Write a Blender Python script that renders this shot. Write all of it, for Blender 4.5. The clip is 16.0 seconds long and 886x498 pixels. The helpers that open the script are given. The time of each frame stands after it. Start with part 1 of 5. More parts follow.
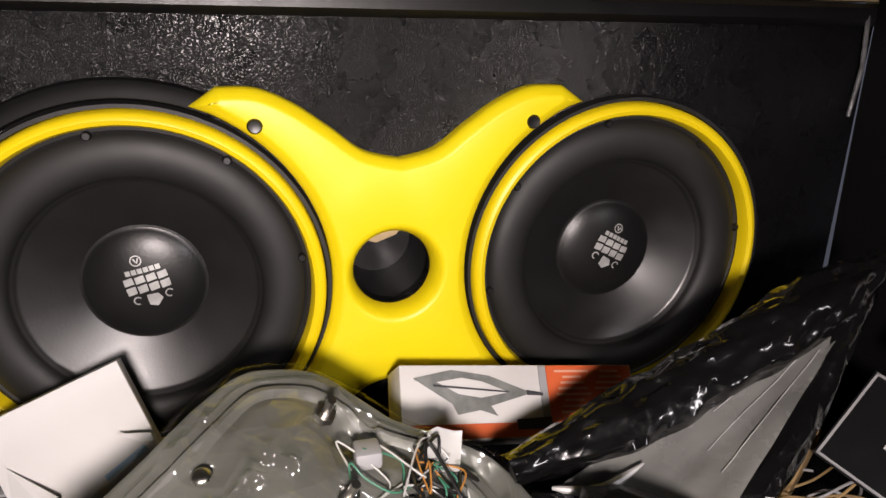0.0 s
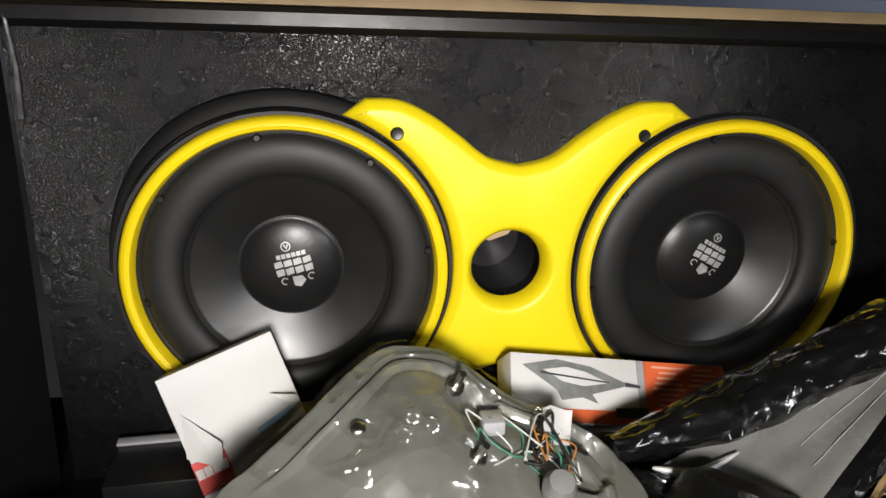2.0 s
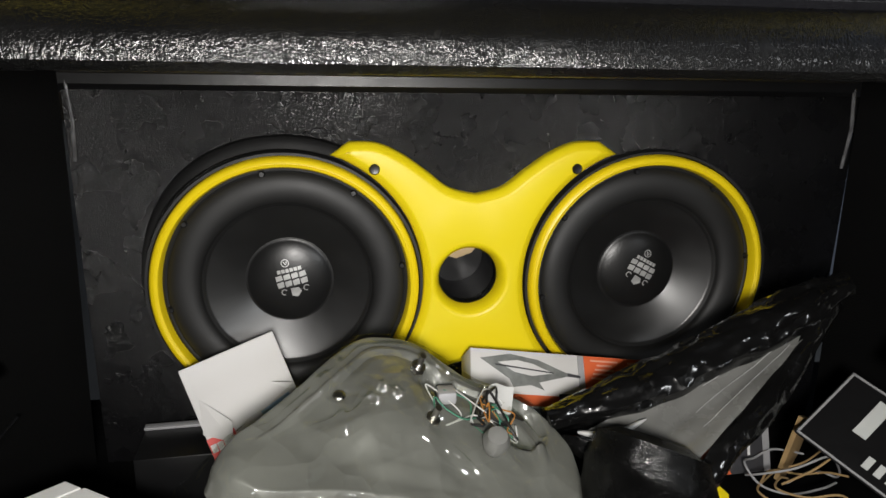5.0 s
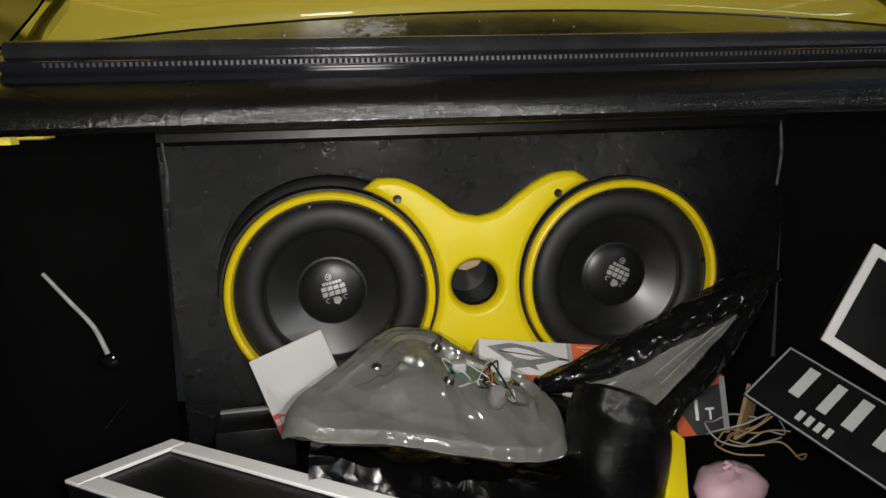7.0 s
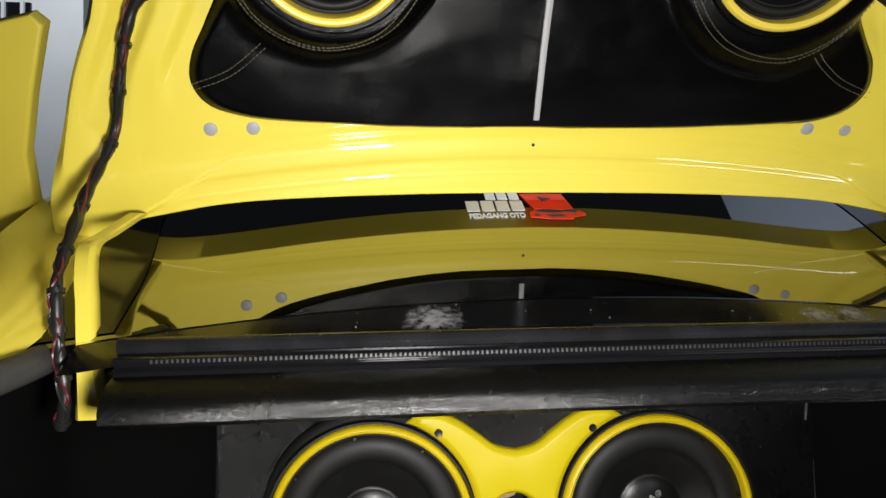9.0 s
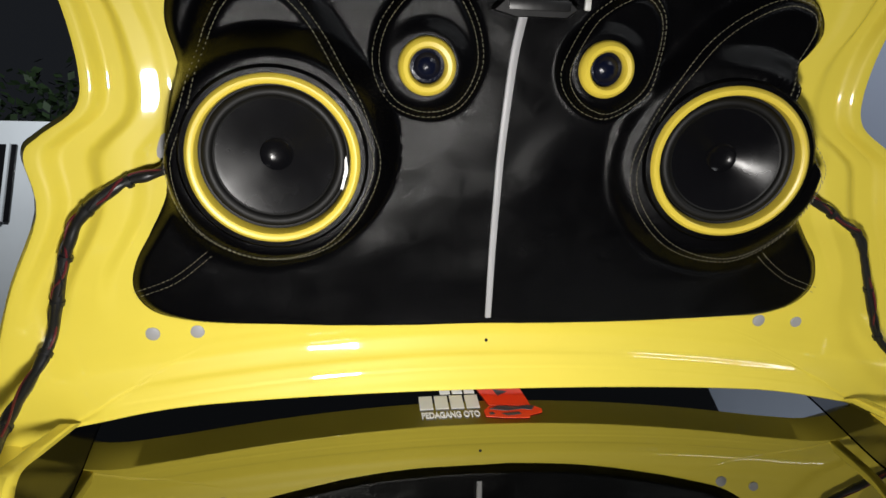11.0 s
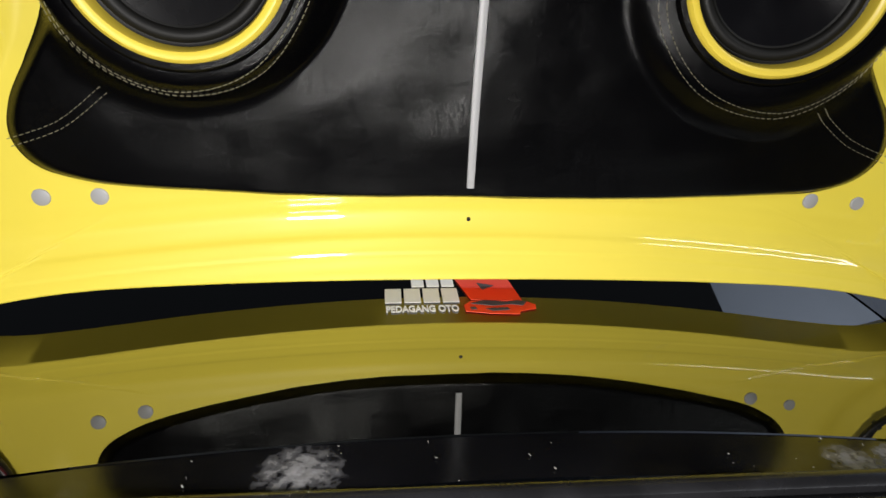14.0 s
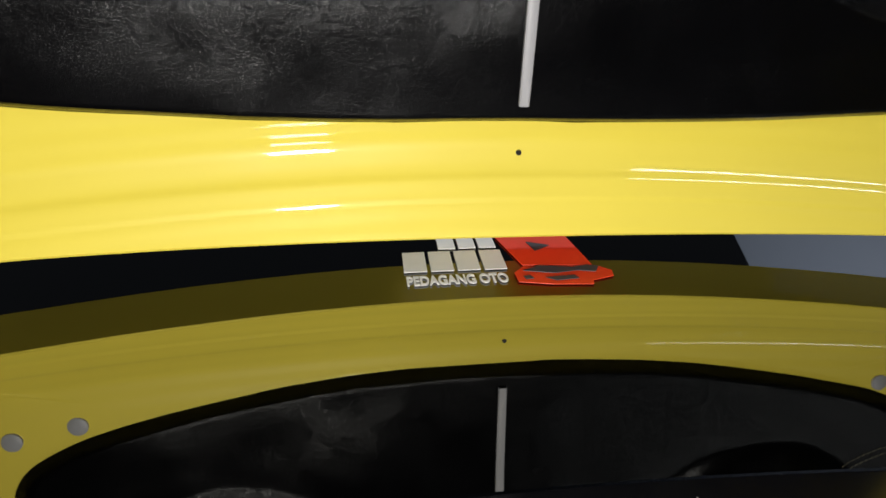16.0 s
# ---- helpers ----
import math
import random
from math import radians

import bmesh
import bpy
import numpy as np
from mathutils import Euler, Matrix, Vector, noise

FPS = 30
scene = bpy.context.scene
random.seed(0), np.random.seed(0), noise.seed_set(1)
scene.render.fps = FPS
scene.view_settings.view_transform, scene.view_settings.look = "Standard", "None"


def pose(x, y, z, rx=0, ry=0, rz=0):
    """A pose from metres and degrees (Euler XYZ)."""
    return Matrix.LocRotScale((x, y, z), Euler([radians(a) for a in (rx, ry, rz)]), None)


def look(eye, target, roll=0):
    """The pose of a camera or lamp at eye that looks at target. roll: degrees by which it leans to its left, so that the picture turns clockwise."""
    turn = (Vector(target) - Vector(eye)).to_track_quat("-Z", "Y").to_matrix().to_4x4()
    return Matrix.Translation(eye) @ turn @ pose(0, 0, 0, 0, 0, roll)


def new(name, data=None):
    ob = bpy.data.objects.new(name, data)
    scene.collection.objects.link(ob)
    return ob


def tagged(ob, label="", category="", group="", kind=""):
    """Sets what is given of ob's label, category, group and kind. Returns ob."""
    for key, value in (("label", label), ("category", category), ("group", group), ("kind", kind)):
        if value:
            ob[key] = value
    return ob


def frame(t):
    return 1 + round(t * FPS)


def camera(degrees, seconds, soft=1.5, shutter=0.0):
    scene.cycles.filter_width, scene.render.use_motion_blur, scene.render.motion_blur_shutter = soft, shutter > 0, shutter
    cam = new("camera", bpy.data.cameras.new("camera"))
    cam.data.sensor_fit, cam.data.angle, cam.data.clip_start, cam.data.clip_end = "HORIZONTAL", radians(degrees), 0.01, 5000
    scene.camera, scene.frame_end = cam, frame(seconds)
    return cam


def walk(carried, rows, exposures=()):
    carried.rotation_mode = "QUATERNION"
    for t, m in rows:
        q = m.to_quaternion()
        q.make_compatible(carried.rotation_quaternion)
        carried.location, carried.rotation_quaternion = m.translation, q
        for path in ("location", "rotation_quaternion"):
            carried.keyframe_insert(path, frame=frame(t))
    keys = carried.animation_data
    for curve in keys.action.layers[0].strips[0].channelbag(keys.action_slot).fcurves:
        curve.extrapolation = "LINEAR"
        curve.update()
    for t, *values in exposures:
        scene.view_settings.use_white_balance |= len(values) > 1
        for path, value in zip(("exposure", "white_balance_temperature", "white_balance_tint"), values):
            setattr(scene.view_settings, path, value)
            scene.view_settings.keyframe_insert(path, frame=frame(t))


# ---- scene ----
cam = camera(66.1, 16.0)
PATH = [
    (0, (-0.133, 0.007, 0.799), (0.375, 1.832, 0.157), 1.1),
    (0.5, (-0.146, -0.013, 0.809), (0.267, 1.829, 0.147), 2.1),
    (1, (-0.174, -0.046, 0.811), (0.197, 1.809, 0.161), 2.4),
    (1.5, (-0.188, -0.058, 0.82), (0.107, 1.81, 0.167), 1.7),
    (2, (-0.195, -0.054, 0.817), (0.109, 1.816, 0.176), 1.8),
    (2.5, (-0.193, -0.053, 0.811), (0.101, 1.816, 0.162), 1.7),
    (3, (-0.19, -0.053, 0.812), (0.109, 1.815, 0.163), 1.8),
    (3.5, (-0.182, -0.055, 0.817), (0.119, 1.801, 0.134), 1.8),
    (4, (-0.19, -0.125, 0.827), (0.185, 1.735, 0.195), 1.5),
    (6.5, (-0.15, -0.349, 0.84), (-0.014, 1.6, 0.413), 0.5),
    (7, (-0.195, -0.453, 0.84), (0.043, 1.493, 0.446), -1.6),
    (7.5, (-0.247, -0.503, 0.864), (-0.019, 1.452, 0.507), -0.3),
    (8, (-0.288, -0.511, 0.887), (-0.051, 1.47, 0.757), 0.4),
    (8.5, (-0.251, -0.515, 0.94), (-0.055, 1.476, 0.919), 0.1),
    (9, (-0.234, -0.514, 0.973), (-0.039, 1.476, 1.045), -0.9),
    (9.5, (-0.224, -0.511, 1.002), (-0.015, 1.471, 1.166), -1.7),
    (10, (-0.216, -0.51, 1.023), (-0.001, 1.46, 1.29), -1.6),
    (12.5, (-0.154, -0.52, 1.134), (0.155, 1.383, 1.667), -2.3),
    (13, (-0.151, -0.491, 1.128), (0.142, 1.442, 1.549), -2.0),
    (13.5, (-0.148, -0.422, 1.086), (0.132, 1.526, 1.44), -1.4),
    (14, (-0.124, -0.306, 1.021), (0.111, 1.663, 1.287), -0.8),
    (14.5, (-0.087, -0.212, 1.042), (0.025, 1.783, 1.132), 2.0),
    (15, (-0.122, -0.111, 1.021), (0.075, 1.879, 1.031), 0.3),
    (15.5, (-0.125, -0.074, 1.034), (0.183, 1.902, 1.069), -2.1),
    (16, (-0.14, -0.076, 1.041), (0.123, 1.901, 1.19), -2.0),
]
EXPOSURES = [(0, 0.42, 6900, 22), (1.0, 0.48, 6800, 17), (2.0, 0.52, 6550, 12), (3.5, 0.48, 6500, 10), (4.2, 0.3, 6500, 10), (6.5, -0.25, 6500, 10), (7.2, -0.3, 6500, 10), (8.0, 0.0, 6500, 10),
             (10.0, 0.0, 6500, 10), (12.5, -0.2, 6500, 10), (14.0, 0.02, 6500, 10), (15.0, 0.08, 6500, 10), (16.0, -0.24, 6500, 11)]
walk(cam, [(t, look(eye, target, roll)) for t, eye, target, roll in PATH], EXPOSURES)

# ---- world and light ----
world = bpy.data.worlds.new("world")
scene.world = world
world.use_nodes = True
world.node_tree.nodes["Background"].inputs[0].default_value = (0.55, 0.62, 0.75, 1)
world.node_tree.nodes["Background"].inputs[1].default_value = 0.018


def lamp(name, eye, target, size, size_y, power, colour):
    d = bpy.data.lights.new(name, "AREA")
    d.shape, d.size, d.size_y, d.energy, d.color = "RECTANGLE", size, size_y, power, colour
    ob = new(name, d)
    ob.matrix_world = look(eye, target)
    return ob


# the hand torch that lights the trunk from behind, the tube lamp of the yard, and two unseen lamps added to brighten
# the side wall and the house
lamp("torch_light", (-0.18, -0.40, 0.838), (-0.02, 0.6, 0.98), 0.11, 0.11, 12.5, (1.0, 0.97, 0.93))
lamp("side_wall_light", (0.5, 0.6, 3.5), (2.3, 2.4, 2.3), 1.2, 0.10, 75, (0.86, 0.92, 1.0))
lamp("yard_tube_light", (2.62, -3.72, 1.98), (0.4, 0.5, 1.0), 1.5, 0.40, 38, (0.95, 0.98, 1.0))
lamp("house_wall_light", (-3.6, 6.0, 5.6), (-5.5, 9.0, 4.2), 0.6, 0.6, 130, (0.92, 0.97, 1.0))

# ---- materials ----


def material(name, base, rough=0.5, metal=0.0, vary=0.15, scale=8.0, bump=0.1, bump_scale=120.0, second=None, coat=0.0, spec=0.5, distort=0.0):
    m = bpy.data.materials.new(name)
    m.use_nodes = True
    nt = m.node_tree
    b = nt.nodes["Principled BSDF"]
    b.inputs["Metallic"].default_value = metal
    b.inputs["Coat Weight"].default_value = coat
    b.inputs["Coat Roughness"].default_value = 0.04
    b.inputs["Specular IOR Level"].default_value = spec
    tc = nt.nodes.new("ShaderNodeTexCoord")
    n1 = nt.nodes.new("ShaderNodeTexNoise")
    n1.inputs["Scale"].default_value, n1.inputs["Detail"].default_value = scale, 6
    nt.links.new(tc.outputs["Object"], n1.inputs["Vector"])
    ramp = nt.nodes.new("ShaderNodeValToRGB")
    lo = second or [c * (1 - vary) for c in base]
    ramp.color_ramp.elements[0].position, ramp.color_ramp.elements[1].position = 0.35, 0.65
    ramp.color_ramp.elements[0].color, ramp.color_ramp.elements[1].color = (*lo, 1), (*base, 1)
    nt.links.new(n1.outputs["Fac"], ramp.inputs["Fac"])
    nt.links.new(ramp.outputs["Color"], b.inputs["Base Color"])
    rr = nt.nodes.new("ShaderNodeMapRange")
    rr.inputs["To Min"].default_value, rr.inputs["To Max"].default_value = max(0.0, rough - 0.08), min(1.0, rough + 0.1)
    n2 = nt.nodes.new("ShaderNodeTexNoise")
    n2.inputs["Scale"].default_value, n2.inputs["Detail"].default_value = scale * 3.7, 4
    nt.links.new(tc.outputs["Object"], n2.inputs["Vector"])
    nt.links.new(n2.outputs["Fac"], rr.inputs["Value"])
    nt.links.new(rr.outputs["Result"], b.inputs["Roughness"])
    if bump:
        n3 = nt.nodes.new("ShaderNodeTexNoise")
        n3.inputs["Scale"].default_value, n3.inputs["Detail"].default_value = bump_scale, 3
        nt.links.new(tc.outputs["Object"], n3.inputs["Vector"])
        bp = nt.nodes.new("ShaderNodeBump")
        bp.inputs["Strength"].default_value, bp.inputs["Distance"].default_value = bump, 0.002
        nt.links.new(n3.outputs["Fac"], bp.inputs["Height"])
        nt.links.new(bp.outputs["Normal"], b.inputs["Normal"])
    return m


def leather(name, base, rough, cell, bump, spec=0.28, soft=0.8):
    m = material(name, base, rough, vary=0.3, scale=6, bump=0, spec=spec)
    nt = m.node_tree
    b = nt.nodes["Principled BSDF"]
    tc = nt.nodes.new("ShaderNodeTexCoord")
    v = nt.nodes.new("ShaderNodeTexVoronoi")
    v.feature = "DISTANCE_TO_EDGE"
    v.inputs["Scale"].default_value = cell
    n = nt.nodes.new("ShaderNodeTexNoise")
    n.inputs["Scale"].default_value, n.inputs["Detail"].default_value = cell * 0.35, 4
    mx = nt.nodes.new("ShaderNodeMix")
    mx.data_type = "VECTOR"
    mx.inputs[0].default_value = 0.02
    nt.links.new(tc.outputs["Object"], mx.inputs[4])
    nt.links.new(n.outputs["Color"], mx.inputs[5])
    nt.links.new(tc.outputs["Object"], n.inputs["Vector"])
    nt.links.new(mx.outputs[1], v.inputs["Vector"])
    mul = nt.nodes.new("ShaderNodeMath")
    mul.operation = "MULTIPLY_ADD"
    mul.inputs[1].default_value = soft
    nt.links.new(n.outputs["Fac"], mul.inputs[0])
    mr = nt.nodes.new("ShaderNodeMapRange")
    mr.inputs["From Max"].default_value = 0.25
    nt.links.new(v.outputs["Distance"], mr.inputs["Value"])
    nt.links.new(mr.outputs["Result"], mul.inputs[2])
    bp = nt.nodes.new("ShaderNodeBump")
    bp.inputs["Strength"].default_value, bp.inputs["Distance"].default_value = bump, 0.0012
    nt.links.new(mul.outputs["Value"], bp.inputs["Height"])
    nt.links.new(bp.outputs["Normal"], b.inputs["Normal"])
    return m


YELLOW = (0.75, 0.615, 0.07)
M_PAINT = material("yellow_car_paint", YELLOW, 0.46, vary=0.06, scale=3, bump=0.012, bump_scale=40, coat=1.0, spec=0.3)
M_PLATE = material("yellow_satin_paint", (0.80, 0.64, 0.006), 0.42, vary=0.05, scale=4, bump=0.05, bump_scale=300)
M_RING = material("yellow_ring_paint", (0.70, 0.54, 0.06), 0.35, vary=0.1, scale=9, bump=0.05)
M_LEATHER = leather("black_leatherette", (0.0035, 0.0035, 0.004), 0.27, 330, 0.36, 0.30)
M_LID_LEATHER = leather("smooth_black_leatherette", (0.0016, 0.0016, 0.0020), 0.22, 420, 0.15, 0.13, 0.3)
M_RUBBER = material("black_rubber", (0.009, 0.009, 0.009), 0.56, bump=0.05)
M_CONE = material("matt_black_cone", (0.009, 0.009, 0.009), 0.36, bump=0.06, bump_scale=500, spec=0.9)
M_LIDCONE = material("dull_black_cone", (0.004, 0.004, 0.005), 0.20, bump=0.04, bump_scale=500, spec=0.14)
M_LIDRUB = material("dull_black_rubber", (0.005, 0.005, 0.005), 0.5, bump=0.05, spec=0.25)
M_DARK = material("black_plastic", (0.006, 0.006, 0.0065), 0.38, bump=0.1)
M_GLOSS = material("gloss_black_plastic", (0.006, 0.006, 0.007), 0.12, bump=0.02, bump_scale=60)
M_FELT = material("black_carpet", (0.003, 0.003, 0.003), 0.95, bump=0.6, bump_scale=500, spec=0.05)
M_SEAL = material("grey_seal_rubber", (0.045, 0.045, 0.046), 0.5, vary=0.2, bump=0.1)
M_SILVER = material("silver_print", (0.55, 0.55, 0.54), 0.4, metal=0.3, vary=0.3, scale=60)
M_WHITE = material("white_card", (0.64, 0.63, 0.62), 0.6, vary=0.06, bump=0.05)
M_GREYFILM = material("grey_film", (0.18, 0.18, 0.17), 0.25, vary=0.3, scale=12, bump=0.2, bump_scale=30)
M_STRIP = material("grey_strip", (0.35, 0.35, 0.36), 0.45, vary=0.1)
M_LIP = leather("lip_leatherette", (0.0025, 0.0025, 0.0025), 0.24, 330, 0.26, 0.34, 0.7)
M_ARCH = material("matt_black_wrap", (0.004, 0.004, 0.004), 0.6, bump=0.1, spec=0.2)
M_EDGE = material("dark_metal_edge", (0.025, 0.025, 0.028), 0.24, metal=0.5, vary=0.4, scale=20, bump=0.05)
# pale grey metal that puts the glint of the black corner seams into their colour
M_SEAM_GLINT = material("grey_seam_glint", (0.35, 0.35, 0.36), 0.22, metal=0.7, vary=0.5, scale=60, bump=0.3)
M_GLASS = material("tinted_mirror_glass", (0.30, 0.30, 0.285), 0.03, metal=1.0, vary=0.03, scale=2, bump=0.0)
M_GLASS.node_tree.nodes["Principled BSDF"].inputs["Roughness"].default_value = 0.02
for link in list(M_GLASS.node_tree.links):
    if link.to_socket.name == "Roughness":
        M_GLASS.node_tree.links.remove(link)
M_SCUTTLE = material("dusty_gloss_black", (0.004, 0.004, 0.005), 0.14, vary=0.5, scale=9, bump=0.04, bump_scale=40)
def stained(m, spots):
    """Pale dried smears with ragged edges at given places, over the material's own colour."""
    nt = m.node_tree
    b = nt.nodes["Principled BSDF"]
    tc = nt.nodes.new("ShaderNodeTexCoord")
    nz = nt.nodes.new("ShaderNodeTexNoise")
    nz.inputs["Scale"].default_value, nz.inputs["Detail"].default_value, nz.inputs["Distortion"].default_value = 110, 12, 0.2
    nt.links.new(tc.outputs["Object"], nz.inputs["Vector"])
    total = None
    for (place, radius) in spots:
        d = nt.nodes.new("ShaderNodeVectorMath")
        d.operation = "DISTANCE"
        d.inputs[1].default_value = place
        nt.links.new(tc.outputs["Object"], d.inputs[0])
        r = nt.nodes.new("ShaderNodeMapRange")
        r.inputs["From Min"].default_value, r.inputs["From Max"].default_value = radius, 0.0
        nt.links.new(d.outputs["Value"], r.inputs["Value"])
        if total is None:
            total = r.outputs["Result"]
        else:
            a = nt.nodes.new("ShaderNodeMath")
            a.operation = "MAXIMUM"
            nt.links.new(total, a.inputs[0])
            nt.links.new(r.outputs["Result"], a.inputs[1])
            total = a.outputs["Value"]
    k = nt.nodes.new("ShaderNodeMapRange")
    k.inputs["From Min"].default_value, k.inputs["From Max"].default_value = 0.22, 0.85
    nt.links.new(nz.outputs["Fac"], k.inputs["Value"])
    mul = nt.nodes.new("ShaderNodeMath")
    mul.operation = "MULTIPLY"
    nt.links.new(total, mul.inputs[0])
    nt.links.new(k.outputs["Result"], mul.inputs[1])
    ragged = nt.nodes.new("ShaderNodeMapRange")
    ragged.inputs["From Min"].default_value, ragged.inputs["From Max"].default_value = 0.10, 0.75
    nt.links.new(mul.outputs["Value"], ragged.inputs["Value"])
    for socket, value in (("Base Color", (0.34, 0.34, 0.37, 1)), ("Roughness", 0.6)):
        old = b.inputs[socket].links[0].from_socket
        mx = nt.nodes.new("ShaderNodeMix")
        if socket == "Base Color":
            mx.data_type = "RGBA"
            ins, out = (6, 7), 2
        else:
            ins, out = (2, 3), 0
        nt.links.new(ragged.outputs["Result"], mx.inputs[0])
        nt.links.new(old, mx.inputs[ins[0]])
        mx.inputs[ins[1]].default_value = value
        nt.links.new(mx.outputs[out], b.inputs[socket])


stained(M_SCUTTLE, [((-0.171, 0.246, 0.92), 0.047), ((0.29, 0.243, 0.912), 0.036), ((0.335, 0.25, 0.912), 0.032)])
M_ORANGE = material("orange_print", (0.70, 0.13, 0.04), 0.5, vary=0.1, scale=20)
M_RED = material("red_print", (0.62, 0.03, 0.02), 0.5, vary=0.1, scale=20)
M_STICKER = material("red_sticker", (0.85, 0.05, 0.01), 0.45, vary=0.05, scale=20)
M_STICKW = material("white_sticker", (0.82, 0.82, 0.80), 0.45, vary=0.05, scale=20)
M_GREYP = material("dark_grey_print", (0.05, 0.05, 0.055), 0.5)
M_RING2 = material("bright_yellow_ring", (0.80, 0.60, 0.006), 0.38, vary=0.06, scale=9, bump=0.05)
M_CAP = material("satin_black_cap", (0.009, 0.009, 0.009), 0.36, vary=0.2, bump=0.08, bump_scale=300)
M_BLUEP = material("pale_blue_print", (0.25, 0.42, 0.60), 0.5)
M_PALEO = material("pale_orange_print", (0.80, 0.42, 0.30), 0.5)
M_STEELP = material("grey_print", (0.22, 0.23, 0.22), 0.5, vary=0.4, scale=60)
M_PLATEW = material("pale_plate_paint", (0.6, 0.62, 0.6), 0.45)
M_DOME = material("blue_black_dome", (0.003, 0.0045, 0.014), 0.2, spec=0.25, bump=0.3, bump_scale=200)
M_BOLT = material("stained_zinc", (0.28, 0.27, 0.10), 0.4, metal=0.8, vary=0.5, scale=120)
M_DUST = material("grey_dust", (0.20, 0.195, 0.18), 0.85, vary=0.3, scale=60)
M_THREAD = material("pale_thread", (0.22, 0.20, 0.14), 0.7, vary=0.3, scale=90)


def crumpled(name, base, rough, cell, strength, coat, vary=0.25, stretch=1.0):
    """A glossy film with sharp creases between flat facets."""
    m = material(name, base, rough, vary=vary, scale=12, bump=0, coat=coat)
    nt = m.node_tree
    tc = nt.nodes.new("ShaderNodeTexCoord")
    nz = nt.nodes.new("ShaderNodeTexNoise")
    nz.inputs["Scale"].default_value, nz.inputs["Detail"].default_value = cell * 0.4, 3
    mx = nt.nodes.new("ShaderNodeMix")
    mx.data_type = "VECTOR"
    mx.inputs[0].default_value = 0.06
    nt.links.new(tc.outputs["Object"], nz.inputs["Vector"])
    mp = nt.nodes.new("ShaderNodeMapping")
    mp.inputs["Rotation"].default_value = (0, radians(20), 0)
    mp.inputs["Scale"].default_value = (stretch, 1, 1)
    nt.links.new(tc.outputs["Object"], mp.inputs["Vector"])
    nt.links.new(mp.outputs["Vector"], mx.inputs[4])
    nt.links.new(nz.outputs["Color"], mx.inputs[5])
    v = nt.nodes.new("ShaderNodeTexVoronoi")
    v.inputs["Scale"].default_value = cell
    nt.links.new(mx.outputs[1], v.inputs["Vector"])
    bp = nt.nodes.new("ShaderNodeBump")
    bp.inputs["Strength"].default_value, bp.inputs["Distance"].default_value = strength, 0.006
    nt.links.new(v.outputs["Distance"], bp.inputs["Height"])
    for socket in ("Normal", "Coat Normal"):
        nt.links.new(bp.outputs["Normal"], nt.nodes["Principled BSDF"].inputs[socket])
    return m


M_FILM = crumpled("creased_black_film", (0.005, 0.005, 0.005), 0.17, 42, 0.42, 0.6, stretch=0.22)
M_BAGFILM = crumpled("limp_black_film", (0.002, 0.002, 0.002), 0.20, 34, 0.5, 0.0)
M_BAGFILM.node_tree.nodes["Principled BSDF"].inputs["Specular IOR Level"].default_value = 0.12
M_LAMPGREY = crumpled("grey_lamp_plastic_in_film", (0.20, 0.20, 0.188), 0.38, 26, 0.7, 0.5)
def clear_film(name, cell, strength):
    """Thin clear plastic: see-through, with sharp glints on its creases."""
    m = crumpled(name, (0.5, 0.5, 0.5), 0.1, cell, strength, 0.0)
    nt = m.node_tree
    bump = [n for n in nt.nodes if n.type == "BUMP"][0]
    bump.inputs["Distance"].default_value = 0.010
    for node in [n for n in nt.nodes if n.type == "BSDF_PRINCIPLED"]:
        nt.nodes.remove(node)
    clear, shine, mix = (nt.nodes.new("ShaderNode" + k) for k in ("BsdfTransparent", "BsdfGlossy", "MixShader"))
    clear.inputs["Color"].default_value = (0.90, 0.91, 0.88, 1)
    shine.inputs["Roughness"].default_value = 0.09
    mix.inputs["Fac"].default_value = 0.07
    nt.links.new(bump.outputs["Normal"], shine.inputs["Normal"])
    nt.links.new(clear.outputs["BSDF"], mix.inputs[1])
    nt.links.new(shine.outputs["BSDF"], mix.inputs[2])
    nt.links.new(mix.outputs["Shader"], nt.nodes["Material Output"].inputs["Surface"])
    return m


M_CLEAR = clear_film("creased_clear_film", 24, 1.0)
M_METAL = material("zinc_metal", (0.6, 0.58, 0.54), 0.3, metal=1.0, vary=0.2, scale=40)
M_WOOD = material("raw_plywood", (0.55, 0.40, 0.22), 0.7, vary=0.25, scale=12, bump=0.2)
M_TAN = material("tan_cardboard", (0.38, 0.25, 0.11), 0.8, vary=0.25, scale=25, bump=0.3)
M_PINK = material("pink_plastic", (0.62, 0.40, 0.46), 0.5, vary=0.25, scale=20, bump=0.4, bump_scale=50)
M_WIREG = material("green_wire", (0.05, 0.22, 0.14), 0.4)
M_WIREW = material("white_wire", (0.6, 0.6, 0.58), 0.4)
M_WIREO = material("orange_wire", (0.5, 0.22, 0.05), 0.4)
M_WIREB = material("black_wire", (0.012, 0.012, 0.012), 0.35)
M_WIRER = material("dark_red_wire", (0.10, 0.012, 0.016), 0.35)
M_LEAF = material("dark_leaves", (0.03, 0.06, 0.02), 0.6, vary=0.4, scale=4)
M_BARK = material("bark", (0.08, 0.06, 0.04), 0.9, vary=0.3)
M_HOUSE = material("white_house_paint", (0.50, 0.52, 0.54), 0.7, vary=0.08, scale=1.2)
M_CONCRETE = material("concrete", (0.07, 0.07, 0.068), 0.8, vary=0.35, scale=1.5, bump=0.4)
M_WALL = material("grey_blue_plaster", (0.30, 0.33, 0.40), 0.8, vary=0.12, scale=0.8, bump=0.2)

# ---- mesh helpers ----


